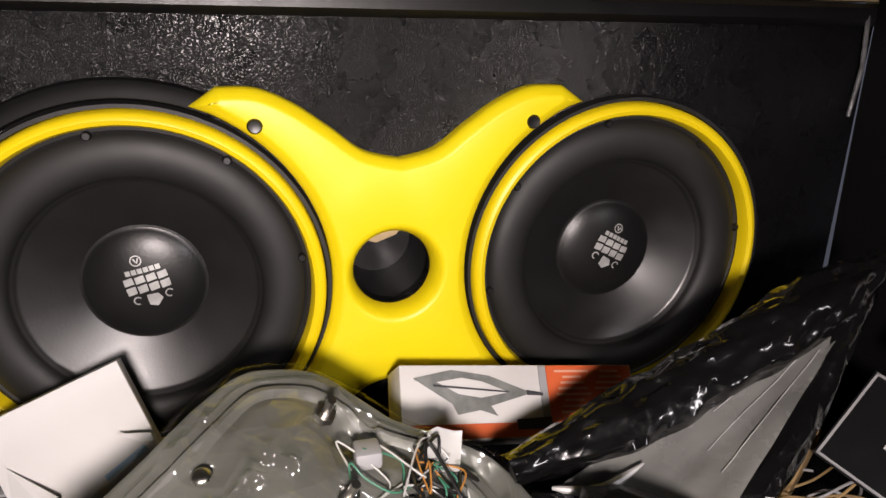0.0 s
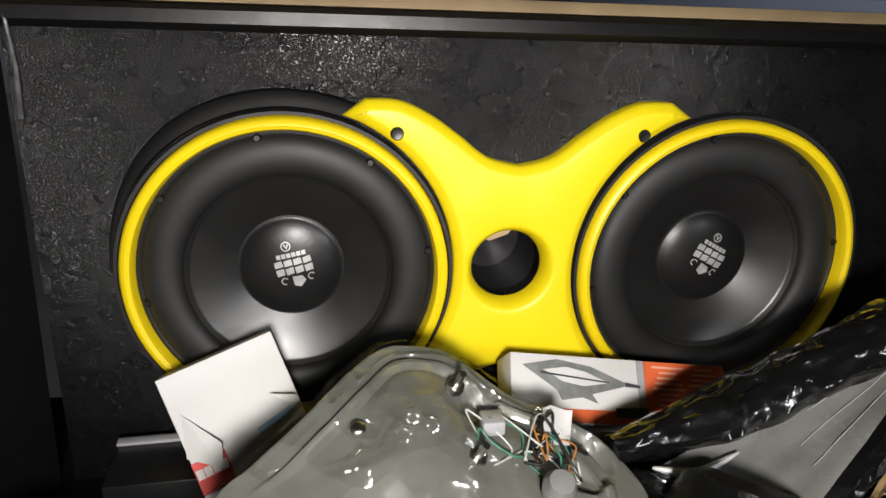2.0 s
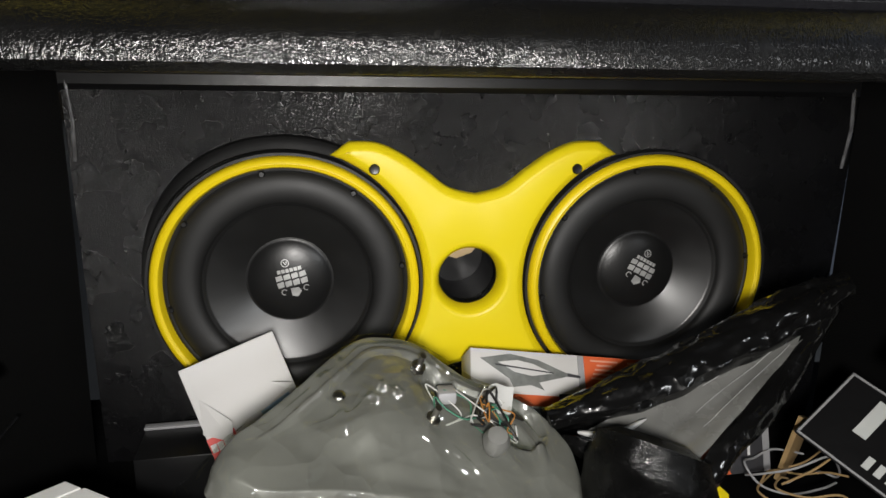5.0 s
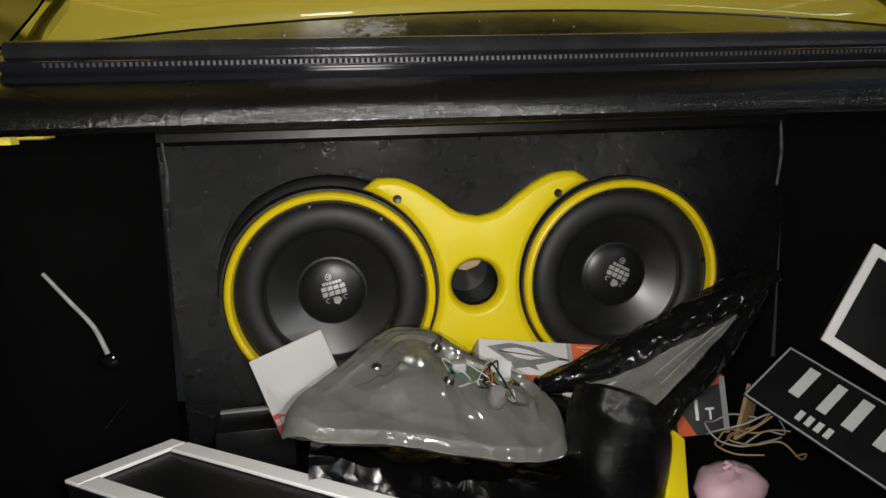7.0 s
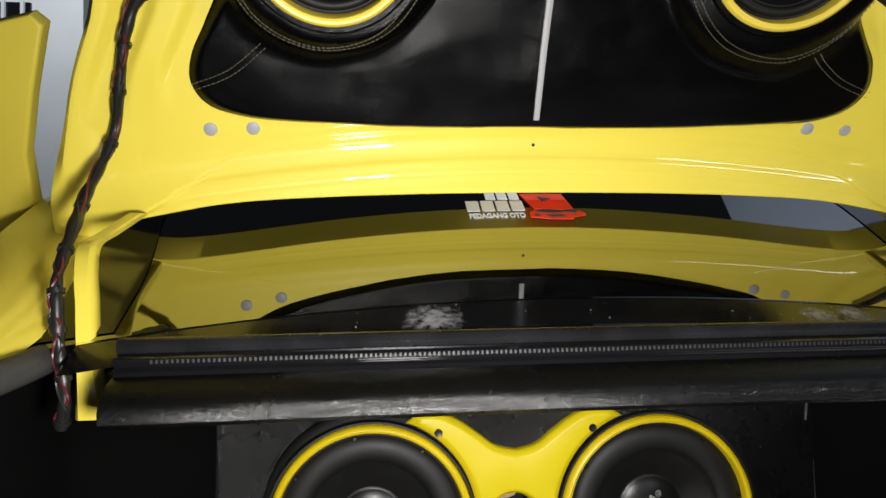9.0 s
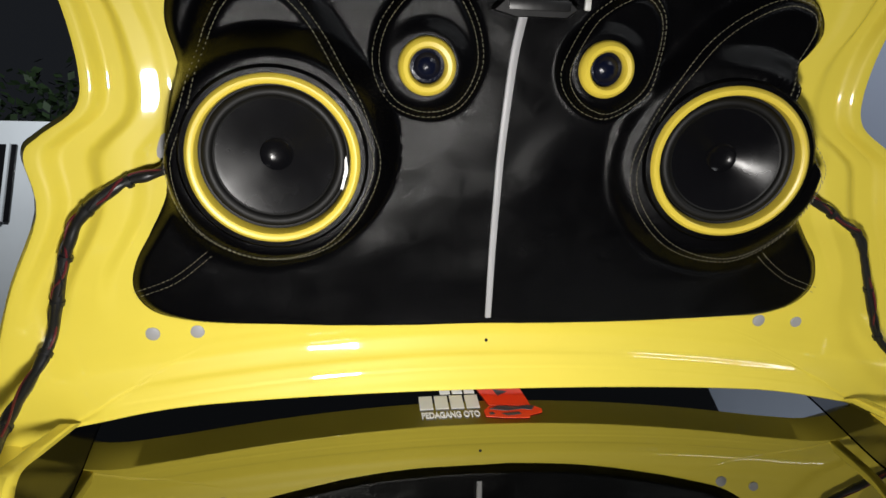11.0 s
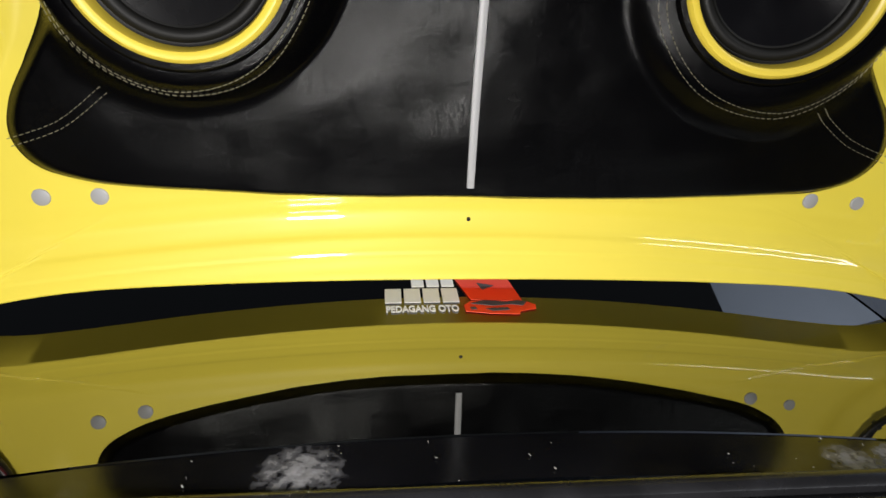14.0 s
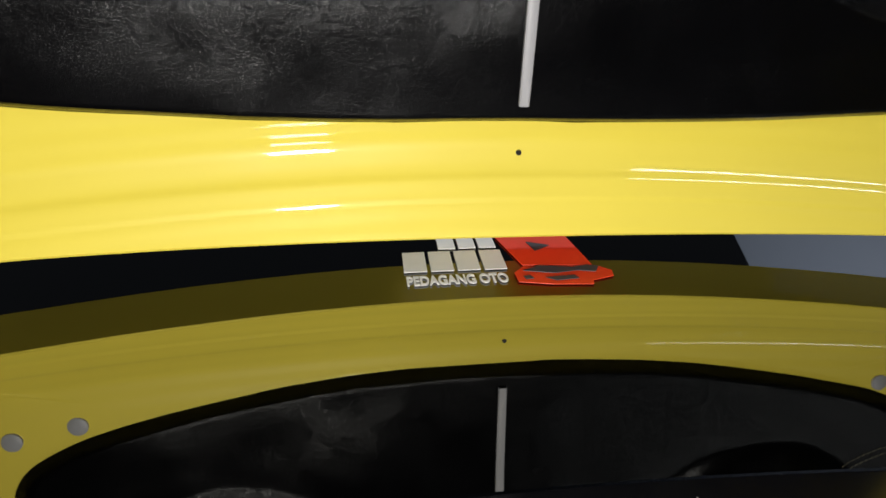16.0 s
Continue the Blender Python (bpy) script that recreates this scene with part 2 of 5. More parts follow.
def part(name, bm, mat, parent=None, label="", smooth=True):
    bmesh.ops.remove_doubles(bm, verts=bm.verts, dist=1e-6)
    bmesh.ops.recalc_face_normals(bm, faces=bm.faces)
    me = bpy.data.meshes.new(name)
    bm.to_mesh(me)
    bm.free()
    if smooth:
        me.shade_smooth()
        me.set_sharp_from_angle(angle=radians(38))
    me.materials.append(mat)
    ob = new(name, me)
    if parent:
        ob.parent = parent
    if label:
        ob["label"] = label
    return ob


def empty(name, m, label, category, group="", kind=""):
    ob = new(name)
    ob.empty_display_size = 0.05
    ob.matrix_world = m
    return tagged(ob, label, category, group, kind)


def box(size, centre=(0, 0, 0), bevel=0.0, bm=None, m=None):
    bm = bm or bmesh.new()
    r = bmesh.ops.create_cube(bm, size=1, matrix=(m or Matrix()) @ Matrix.Translation(centre) @ Matrix.Diagonal((*size, 1)))
    if bevel:
        es = {e for v in r["verts"] for e in v.link_edges}
        bmesh.ops.bevel(bm, geom=list(es), offset=bevel, segments=2, affect="EDGES", profile=0.5)
    return bm


def loft(rows, closed_u=False, closed_v=False, bm=None):
    """A skin over rows of points."""
    bm = bm or bmesh.new()
    vs = [[bm.verts.new(p) for p in row] for row in rows]
    nu, nv = len(vs), len(vs[0])
    for i in range(nu if closed_u else nu - 1):
        for j in range(nv if closed_v else nv - 1):
            a, b, c, d = vs[i][j], vs[(i + 1) % nu][j], vs[(i + 1) % nu][(j + 1) % nv], vs[i][(j + 1) % nv]
            try:
                bm.faces.new((a, b, c, d))
            except ValueError:
                pass
    return bm


def lathe(profile, n=96, bm=None, start=0.0, sweep=360.0, m=None):
    """Turns (r, d) pairs round the local -y axis: d goes towards the viewer."""
    full = sweep >= 360
    rows = []
    for k in range(n if full else n + 1):
        a = radians(start + sweep * k / n)
        rows.append([(m or Matrix()) @ Vector((r * math.cos(a), -d, r * math.sin(a))) for r, d in profile])
    return loft(rows, closed_u=full, bm=bm)


def spline(pts, n=8, closed=False):
    """A smooth curve through points."""
    pts = [Vector(p) for p in pts]
    out, k = [], len(pts)
    for i in range(k if closed else k - 1):
        p0 = pts[(i - 1) % k] if closed or i > 0 else pts[0]
        p1, p2 = pts[i], pts[(i + 1) % k]
        p3 = pts[(i + 2) % k] if closed or i + 2 < k else pts[-1]
        for s in range(n):
            t = s / n
            out.append(0.5 * ((2 * p1) + (p2 - p0) * t + (2 * p0 - 5 * p1 + 4 * p2 - p3) * t * t + (3 * p1 - p0 - 3 * p2 + p3) * t ** 3))
    if not closed:
        out.append(pts[-1])
    return out


def tube(pts, r, n=8, bm=None, rough=0.0, closed=False):
    """A round bar along points; r is a number or a function of 0..1."""
    pts = [Vector(p) for p in pts]
    rows, up = [], Vector((0.13, 0.21, 0.97))
    for i, p in enumerate(pts):
        d = (pts[min(i + 1, len(pts) - 1)] - pts[max(i - 1, 0)]).normalized()
        a = d.cross(up).normalized()
        b = d.cross(a)
        rad = r(i / max(1, len(pts) - 1)) if callable(r) else r
        if rough:
            rad *= 1 + rough * noise.noise(p * 60)
        rows.append([p + rad * (math.cos(2 * math.pi * k / n) * a + math.sin(2 * math.pi * k / n) * b) for k in range(n)])
    bm = loft(rows, closed_u=closed, closed_v=True, bm=bm)
    if not closed:
        for row in (rows[0], rows[-1]):
            bm.faces.new([bm.verts.new(p) for p in row])
    return bm


def slab(outline, depth, bevel=0.0, m=None):
    """A plate: an outline of (x, z), front face at y = -depth, back at 0."""
    bm = bmesh.new()
    front = [bm.verts.new((x, -depth, z)) for x, z in outline]
    f = bm.faces.new(front)
    ext = bmesh.ops.extrude_face_region(bm, geom=[f])
    for v in ext["geom"]:
        if isinstance(v, bmesh.types.BMVert):
            v.co.y = 0
    if bevel:
        es = [e for e in bm.edges if all(abs(v.co.y + depth) < 1e-6 for v in e.verts) and len(e.link_faces) == 2]
        bmesh.ops.bevel(bm, geom=es, offset=bevel, segments=3, affect="EDGES", profile=0.5)
    if m:
        bm.transform(m)
    return bm


def radius_at(outline, centre, a):
    """The distance from the centre to a star-shaped outline in the direction a."""
    d = Vector((math.cos(a), math.sin(a)))
    best = 0
    for i in range(len(outline)):
        p, q = outline[i] - centre, outline[(i + 1) % len(outline)] - centre
        e = q - p
        den = d.x * e.y - d.y * e.x
        if abs(den) < 1e-12:
            continue
        t = (p.x * e.y - p.y * e.x) / den
        s = (p.x * d.y - p.y * d.x) / den
        if t > 0 and -1e-9 <= s <= 1 + 1e-9:
            best = max(best, t)
    return best


def star(outer, centre, height, rings=24, n=240, inner=None):
    """A relief between two star-shaped outlines: height(x, v, k), k from 0 inside to 1 at the rim. Returns rows of points (x, v, h)."""
    rows = []
    angles = [2 * math.pi * k / n for k in range(n)]
    ro = [radius_at(outer, centre, a) for a in angles]
    ri = [radius_at(inner, centre, a) if inner else 0.0 for a in angles]
    for i in range(rings + 1):
        k = i / rings
        row = []
        for a, r0, r1 in zip(angles, ri, ro):
            r = r0 + (r1 - r0) * k
            x, v = centre.x + r * math.cos(a), centre.y + r * math.sin(a)
            row.append((x, v, height(x, v, k)))
        rows.append(row)
    return rows


def smooth(a, b, x):
    t = min(1, max(0, (x - a) / (b - a)))
    return t * t * (3 - 2 * t)


def mirrored(half, top=True):
    """A closed outline from its right half, listed from the bottom centre up to the top centre."""
    left = [(-x, v) for x, v in reversed(half) if x > 1e-6]
    return [Vector(p) for p in half + left]


# ---- ground and surroundings ----
tagged(part("ground", box((60, 60, 0.2), (0, 0, -0.3)), M_CONCRETE), "grey concrete yard floor under the car", "ground", kind="structure")

# ---- the car: trunk shell, deck, rear glass ----
car = empty("car", Matrix(), "yellow car seen from behind with its trunk lid raised", "car")
SLOPE = radians(29.5)
GLASS = Vector((0, 0.52, 1.081))


def on_glass(x, y, lift=0.0):
    """A point of the rear glass, which is bowed a little across."""
    return Vector((x, y, GLASS.z + (y - GLASS.y) * math.tan(SLOPE) - 0.11 * x * x + lift))


part("trunk_floor", box((1.5, 1.5, 0.03), (0, 0.1, 0.285), 0.0), M_FELT, car, "black carpeted trunk floor")
for side in (-1, 1):
    rows = []
    for y in np.linspace(0.65, -0.2, 24):
        xo = (0.505 if side < 0 else 0.545) + 0.165 * smooth(0.66, 0.48, y) + 0.03 * smooth(0.45, 0.1, y)
        rows.append([(side * (xo + 0.008 * math.sin(4 * z + 2 * y)), y, z) for z in np.linspace(0.28, 0.87, 14)])
    part("trunk_side", loft(rows), M_FELT, car, "black felt trunk side lining")

# padded lip under the rear glass
def across(profile, a=-0.497, b=0.56, n=41, bend=-0.03):
    return [[(x, y + bend * x * x, z) for y, z in profile] for x in np.linspace(a, b, n)]


part("shelf_lip", loft(across([(0.66, 0.85), (0.30, 0.836), (0.19, 0.829), (0.172, 0.830), (0.165, 0.835), (0.165, 0.847), (0.174, 0.860), (0.188, 0.870), (0.202, 0.874), (0.23, 0.874)])), M_LIP, car, "padded black leatherette lip below the rear glass")
part("rubber_seal", loft(across([(0.23, 0.873), (0.206, 0.874), (0.203, 0.879), (0.208, 0.883), (0.205, 0.886), (0.204, 0.892), (0.210, 0.896), (0.23, 0.896)])), M_GLOSS, car, "black rubber trunk seal")
part("deck_edge", loft(across([(0.24, 0.895), (0.216, 0.896), (0.213, 0.902), (0.215, 0.908), (0.221, 0.912), (0.2285, 0.912), (0.2295, 0.908)])), M_EDGE, car, "dark metal deck edge")
bm = bmesh.new()
for k in range(190):
    x = -0.46 + 0.0051 * k
    box((0.0024, 0.0012, 0.0038), (x, 0.2040 - 0.03 * x * x, 0.8890), bm=bm)
part("seal_ribs", bm, M_RUBBER, car)
rows = [[on_glass(x, y - 0.03 * x * x, -0.0015) for y in (0.228, 0.235, 0.248, 0.262, 0.2755)] for x in np.linspace(-0.56, 0.58, 31)]
part("black_glass_band", loft(rows), M_SCUTTLE, car, "black lower band of the rear glass, smeared with dust")
rng = random.Random(12)
for k in range(46):
    x = rng.choice((-0.50, -0.46, -0.2, -0.1, 0.05, 0.22, 0.30, 0.34)) + rng.uniform(-0.06, 0.06)
    p = on_glass(x, rng.uniform(0.226, 0.275) - 0.03 * x * x, 0.0006)
    q = 0.0004 + 0.0009 * rng.random() ** 2
    bm = bmesh.new()
    bmesh.ops.create_icosphere(bm, subdivisions=1, radius=q, matrix=Matrix.Translation(p) @ pose(0, 0, 0, rng.uniform(0, 90), rng.uniform(0, 90), 0) @ Matrix.Diagonal((1.8, 0.8, 0.5, 1)))
    if k == 0:
        crumbs = bm
    else:
        me = bpy.data.meshes.new("t")
        bm.to_mesh(me)
        crumbs.from_mesh(me)
        bpy.data.meshes.remove(me)
        bm.free()
tagged(part("glass_debris", crumbs, M_DUST), "pale dust crumbs along the foot of the rear glass", "debris", kind="stuff")

g = []
for x in np.linspace(-0.66, 0.66, 31):
    g.append([on_glass(x, y) for y in np.linspace(0.2755 - 0.03 * x * x, 1.05, 24)])
part("rear_glass", loft(g), M_GLASS, car, "dark tinted rear glass reflecting the lid")

# black strips laid just above the glass along both sides
for side in (-1, 1):
    rows = [[on_glass(side * x, y, 0.0018) for x in np.linspace(0.525 + 0.03 * smooth(0.35, 0.6, y), 0.66, 8)] for y in np.linspace(0.275, 1.05, 20)]
    part("black_glass_band", loft(rows), M_SCUTTLE, car, "black side band over the rear glass")

# ---- trunk lid ----
TILT_LID = radians(34)
LID = Matrix(((1, 0, 0, 0), (0, -math.sin(TILT_LID), -math.cos(TILT_LID), 0.455), (0, math.cos(TILT_LID), -math.sin(TILT_LID), 1.19), (0, 0, 0, 1)))


def on_lid(rows):
    return [[LID @ Vector(p) for p in row] for row in rows]


LID_HALF = [(0, -0.096), (0.15, -0.0962), (0.3, -0.0975), (0.44, -0.102), (0.54, -0.116), (0.61, -0.140), (0.672, -0.175), (0.678, -0.10), (0.628, 0.05), (0.575, 0.17), (0.556, 0.243), (0.53, 0.268), (0.487, 0.30),
            (0.478, 0.345), (0.488, 0.42), (0.51, 0.47), (0.55, 0.55), (0.535, 0.59), (0.40, 0.62), (0.2, 0.635), (0, 0.64)]
PANEL_HALF = [(0, -0.010), (0.18, -0.009), (0.36, 0.004), (0.43, 0.016), (0.465, 0.034), (0.481, 0.065), (0.474, 0.10), (0.45, 0.14), (0.43, 0.176), (0.41, 0.24), (0.395, 0.31), (0.402, 0.36),
              (0.41, 0.40), (0.403, 0.435), (0.375, 0.458), (0.28, 0.470), (0.17, 0.478), (0.06, 0.484), (0, 0.484)]
LID_C = Vector((0, 0.2))
# the near side of the lid is a little wider at its waist
lid_out = [Vector((p.x - 0.028 * smooth(0.17, 0.27, p.y) * smooth(0.62, 0.48, p.y), p.y)) if p.x < -0.3 else p for p in mirrored(LID_HALF)]
panel_out = [Vector(p) for p in spline(mirrored(PANEL_HALF), 6, True)]
# the far side of the panel is cut in above its speaker
panel_out = [Vector((p.x - 0.042 * smooth(0.23, 0.31, p.y) * smooth(0.42, 0.33, p.y), p.y)) if p.x > 0.3 else p for p in panel_out]
lid_out = [Vector(p) for p in spline(lid_out, 5, True)]


def bow(x):
    return 0.133 * x * x


def lid_relief(x, v, k):
    h = bow(x) - 0.004
    side = smooth(0.38, 0.48, abs(x)) * smooth(0.0, 0.12, v)
    h += side * (0.010 * smooth(0.30, 0.42, k) - 0.012 * smooth(0.55, 0.66, k) + 0.014 * smooth(0.78, 0.88, k))
    low = smooth(0.02, -0.02, v) * smooth(0.62, 0.4, abs(x))
    h += low * (0.00022 * math.sin(330 * (v + 0.12 * x * x)) + 0.0011 * smooth(-0.048, -0.052, v + 0.1 * x * x) - 0.001 * smooth(-0.066, -0.069, v + 0.1 * x * x))
    h += 0.040 * smooth(0.66, 0.50, abs(x)) * math.log1p(math.exp(min(60.0, (-0.030 - v - 0.10 * x * x) / 0.0045))) * 0.0045 / 0.066
    h += 0.006 * smooth(0.50, 0.53, v) - 0.02 * smooth(0.94, 1.0, k) * smooth(-0.10, 0.0, v) - 0.002 * smooth(0.985, 1.0, k)
    return h


inner = [LID_C + (p - LID_C) * 0.9 for p in panel_out]
rows = star(lid_out, LID_C, lid_relief, 56, 900, inner)
rim = [(x, v - 0.016 * (v < 0), h - 0.044) for x, v, h in rows[-1]]
back = [(LID_C.x + (x - LID_C.x) * 0.1, LID_C.y + (v - LID_C.y) * 0.1, -0.07) for x, v, h in rim]
trunk_lid = part("trunk_lid", loft(on_lid(rows + [rim, back]), closed_v=True), M_PAINT, car, "glossy yellow inside of the raised trunk lid")

PODS, POD_H, POD_TILT = [(-0.2825, 0.2526), (0.287, 0.2505)], (0.078, 0.048), (0.0, 0.21)
TWEETERS = [(-0.105, 0.357), (0.117, 0.360)]
POD_LINES = [
    [(-0.166, 0.236), (-0.180, 0.30), (-0.206, 0.351), (-0.263, 0.428), (-0.315, 0.440), (-0.352, 0.395), (-0.378, 0.31), (-0.402, 0.24), (-0.376, 0.157), (-0.300, 0.120), (-0.216, 0.150)],
    [(0.175, 0.214), (0.195, 0.31), (0.247, 0.392), (0.30, 0.435), (0.347, 0.447), (0.376, 0.42), (0.350, 0.33), (0.398, 0.262), (0.412, 0.22), (0.393, 0.152), (0.322, 0.110), (0.230, 0.134)],
    [(-0.166, 0.359), (-0.150, 0.415), (-0.095, 0.463), (-0.053, 0.42), (-0.038, 0.362), (-0.060, 0.312), (-0.102, 0.297), (-0.145, 0.313)],
    [(0.069, 0.358), (0.10, 0.418), (0.152, 0.449), (0.183, 0.43), (0.189, 0.39), (0.175, 0.335), (0.131, 0.301), (0.087, 0.317)]]
pod_tables = []
for pts, c in zip(POD_LINES, PODS + TWEETERS):
    line = [Vector(p) for p in spline([Vector(p) for p in pts], 8, True)]
    c = Vector(c)
    pod_tables.append((line, c, [radius_at(line, c, 2 * math.pi * k / 180) for k in range(180)]))


def pod_edge(i, x, v):
    """How far a point lies outside a pod's seam."""
    line, c, table = pod_tables[i]
    a = (math.atan2(v - c.y, x - c.x) / (2 * math.pi) * 180) % 180
    k = int(a)
    return math.hypot(x - c.x, v - c.y) - (table[k] * (1 - a + k) + table[(k + 1) % 180] * (a - k))


def panel_height(x, v, k=0.0):
    h = bow(x) + 0.010 - 0.016 * smooth(0.95, 1.0, k)
    for i, (px, pv) in enumerate(PODS):
        e = pod_edge(i, x, v)
        d = math.hypot(x - px, v - pv)
        h += 0.022 * smooth(0.035, -0.012, e) * (1 - 0.9 * smooth(0.97, 1.0, k))
        q = smooth(0.150, 0.116, d)
        h = h * (1 - q) + (bow(px) + POD_H[i] - 0.004 + POD_TILT[i] * (x - px) - 0.06 * smooth(0.100, 0.088, d)) * q
    for i, (px, pv) in enumerate(TWEETERS):
        e = pod_edge(i + 2, x, v)
        d = math.hypot(x - px, v - pv)
        h += 0.016 * smooth(0.012, -0.012, e)
        q = smooth(0.06, 0.038, d)
        h = h * (1 - q) + (bow(px) + 0.032 - 0.012 * smooth(0.030, 0.022, d)) * q
    return h + 0.0028 * noise.noise(Vector((x * 9, v * 9, 3))) + 0.0008 * noise.noise(Vector((x * 24, v * 24, 8)))


speaker_panel = empty("speaker_panel", Matrix(), "black stitched leatherette speaker panel inside the yellow trunk lid", "speaker panel")
part("leather_cover", loft(on_lid(star(panel_out, LID_C, panel_height, 110, 420)), closed_v=True), M_LID_LEATHER, speaker_panel)


def stitches(line, closed, offset, parent):
    """A row of thread dashes along a seam."""
    bm = bmesh.new()
    pts = [Vector(p) for p in line] + ([Vector(line[0])] if closed else [])
    run = 0.0
    for p, q in zip(pts, pts[1:]):
        d = q - p
        if d.length < 1e-6:
            continue
        u = d.normalized()
        n = Vector((u.y, -u.x)) * offset
        s = -run % 0.0062
        while s < d.length:
            a = p + u * s + n
            b = a + u * 0.0042
            w = Vector((u.y, -u.x)) * 0.00045
            h = panel_height(a.x, a.y) + 0.0012
            vs = [bm.verts.new(LID @ Vector((c.x, c.y, h + dz))) for c, dz in ((a - w, 0), (a, 0.0006), (a + w, 0), (b + w, 0), (b, 0.0006), (b - w, 0))]
            bm.faces.new((vs[0], vs[1], vs[4], vs[5]))
            bm.faces.new((vs[1], vs[2], vs[3], vs[4]))
            s += 0.0062
        run += d.length
    return tagged(part("stitching", bm, M_THREAD, parent), "pale double stitching", kind="stuff")


for line, c, table in pod_tables:
    stitches(line, True, 0.004, speaker_panel)
    stitches(line, True, -0.004, speaker_panel)
for ends in ([(-0.096, 0.466), (-0.093, 0.484)], [(0.158, 0.452), (0.165, 0.476)], [(-0.375, 0.115), (-0.42, 0.080), (-0.468, 0.062)], [(0.375, 0.115), (0.42, 0.080), (0.466, 0.062)]):
    seam = [Vector(p) for p in spline([Vector(p) for p in ends], 6)]
    stitches(seam, False, 0.004, speaker_panel)
    stitches(seam, False, -0.004, speaker_panel)

tab = [Vector(p) for p in [(-0.117, 0.466), (-0.115, 0.488), (-0.106, 0.497), (-0.052, 0.495), (-0.050, 0.466)]]
bm = slab(tab, 0.004, 0.0015)
bm.transform(LID @ Matrix.Translation((0, 0, 0.004)) @ Matrix.Rotation(radians(-90), 4, "X"))
part("leather_tab", bm, M_LID_LEATHER, speaker_panel, "black leatherette tab at the panel's top edge")
grey = [Vector(p) for p in spline([Vector(p) for p in [(0.014, 0.426), (0.006, 0.377), (0.0, 0.30), (-0.003, 0.221), (-0.004, 0.09), (-0.003, 0.010)]], 8)]
rows = []
for i, p in enumerate(grey):
    w = 0.0055 * (1 - 0.25 * i / len(grey))
    h = panel_height(p.x, p.y)
    rows.append([LID @ Vector((p.x + dx * w, p.y, h + dz)) for dx, dz in ((-1, -0.001), (-1, 0.003), (-0.7, 0.004), (0.7, 0.004), (1, 0.003), (1, -0.001))])
part("centre_strip", loft(rows), M_STRIP, speaker_panel, "grey plastic strip down the middle")


def lid_pose(x, v, h):
    return LID @ Matrix.Translation((x, v, h)) @ Matrix.Rotation(radians(-90), 4, "X")


M_WEAVE = material("woven_black_cone", (0.006, 0.006, 0.007), 0.24, bump=0, spec=0.4)
nt = M_WEAVE.node_tree
tc = nt.nodes.new("ShaderNodeTexCoord")
ck = nt.nodes.new("ShaderNodeTexChecker")
ck.inputs["Scale"].default_value = 520
bp = nt.nodes.new("ShaderNodeBump")
bp.inputs["Strength"].default_value, bp.inputs["Distance"].default_value = 0.5, 0.0006
nt.links.new(tc.outputs["Object"], ck.inputs["Vector"])
nt.links.new(ck.outputs["Fac"], bp.inputs["Height"])
nt.links.new(bp.outputs["Normal"], nt.nodes["Principled BSDF"].inputs["Normal"])

for i, (px, pv) in enumerate(PODS):
    sp = empty("midrange_speaker", lid_pose(px, pv, bow(px) + POD_H[i]) @ Matrix.Rotation(-math.atan(POD_TILT[i]), 4, "Z"), ("woven-cone black midrange speaker with a yellow trim ring", "plain-cone black midrange speaker with a yellow trim ring")[i], "speaker", "lid speakers")
    part("mounting_rim", lathe([(0.097, 0.001), (0.104, 0.001), (0.1075, -0.003), (0.109, -0.01), (0.114, -0.055)], 96), M_LID_LEATHER, sp, "black leatherette mounting rim")
    part("trim_ring", lathe([(0.086, -0.016), (0.0862, 0.000), (0.0875, 0.005), (0.0905, 0.007), (0.094, 0.007), (0.0975, 0.004), (0.0993, -0.002), (0.0993, -0.012)], 96), M_RING, sp, "yellow trim ring")
    part("surround", lathe([(0.087, -0.012), (0.084, -0.014)] + [(0.0765 + 0.0065 * math.cos(a), -0.014 + 0.006 * math.sin(a)) for a in np.linspace(0, math.pi, 9)] + [(0.068, -0.015)], 96), M_LIDRUB, sp)
    part("cone", lathe([(0.069, -0.015), (0.064, -0.0165), (0.019, -0.032)], 96), M_WEAVE if i == 0 else M_LIDCONE, sp)
    part("dust_cap", lathe([(0.0195, -0.0315), (0.018, -0.0303), (0.0165, -0.0312), (0.012, -0.0335), (0.006, -0.0345), (0.0, -0.0348)], 48), M_LIDCONE, sp)
    if i == 0:
        part("loose_foil", slab([(0.078, -0.035), (0.084, -0.012), (0.082, 0.006), (0.080, 0.002), (0.080, -0.012), (0.075, -0.034)], 0.0012, 0, Matrix.Translation((0, 0.006, 0))), M_SILVER, sp, "torn silver foil edge")
for px, pv in TWEETERS:
    sp = empty("tweeter", lid_pose(px, pv, bow(px) + 0.036), "small blue-black tweeter with a yellow ring in the lid panel", "tweeter", "lid tweeters")
    part("trim_ring", lathe([(0.021, -0.008), (0.0212, 0.002), (0.024, 0.006), (0.029, 0.007), (0.033, 0.004), (0.035, -0.002), (0.035, -0.01)], 64), M_RING, sp, "yellow trim ring")
    part("dome", lathe([(0.022, -0.007), (0.016, -0.006), (0.014, -0.003), (0.008, 0.0005), (0.0, 0.002)], 40), M_DOME, sp)

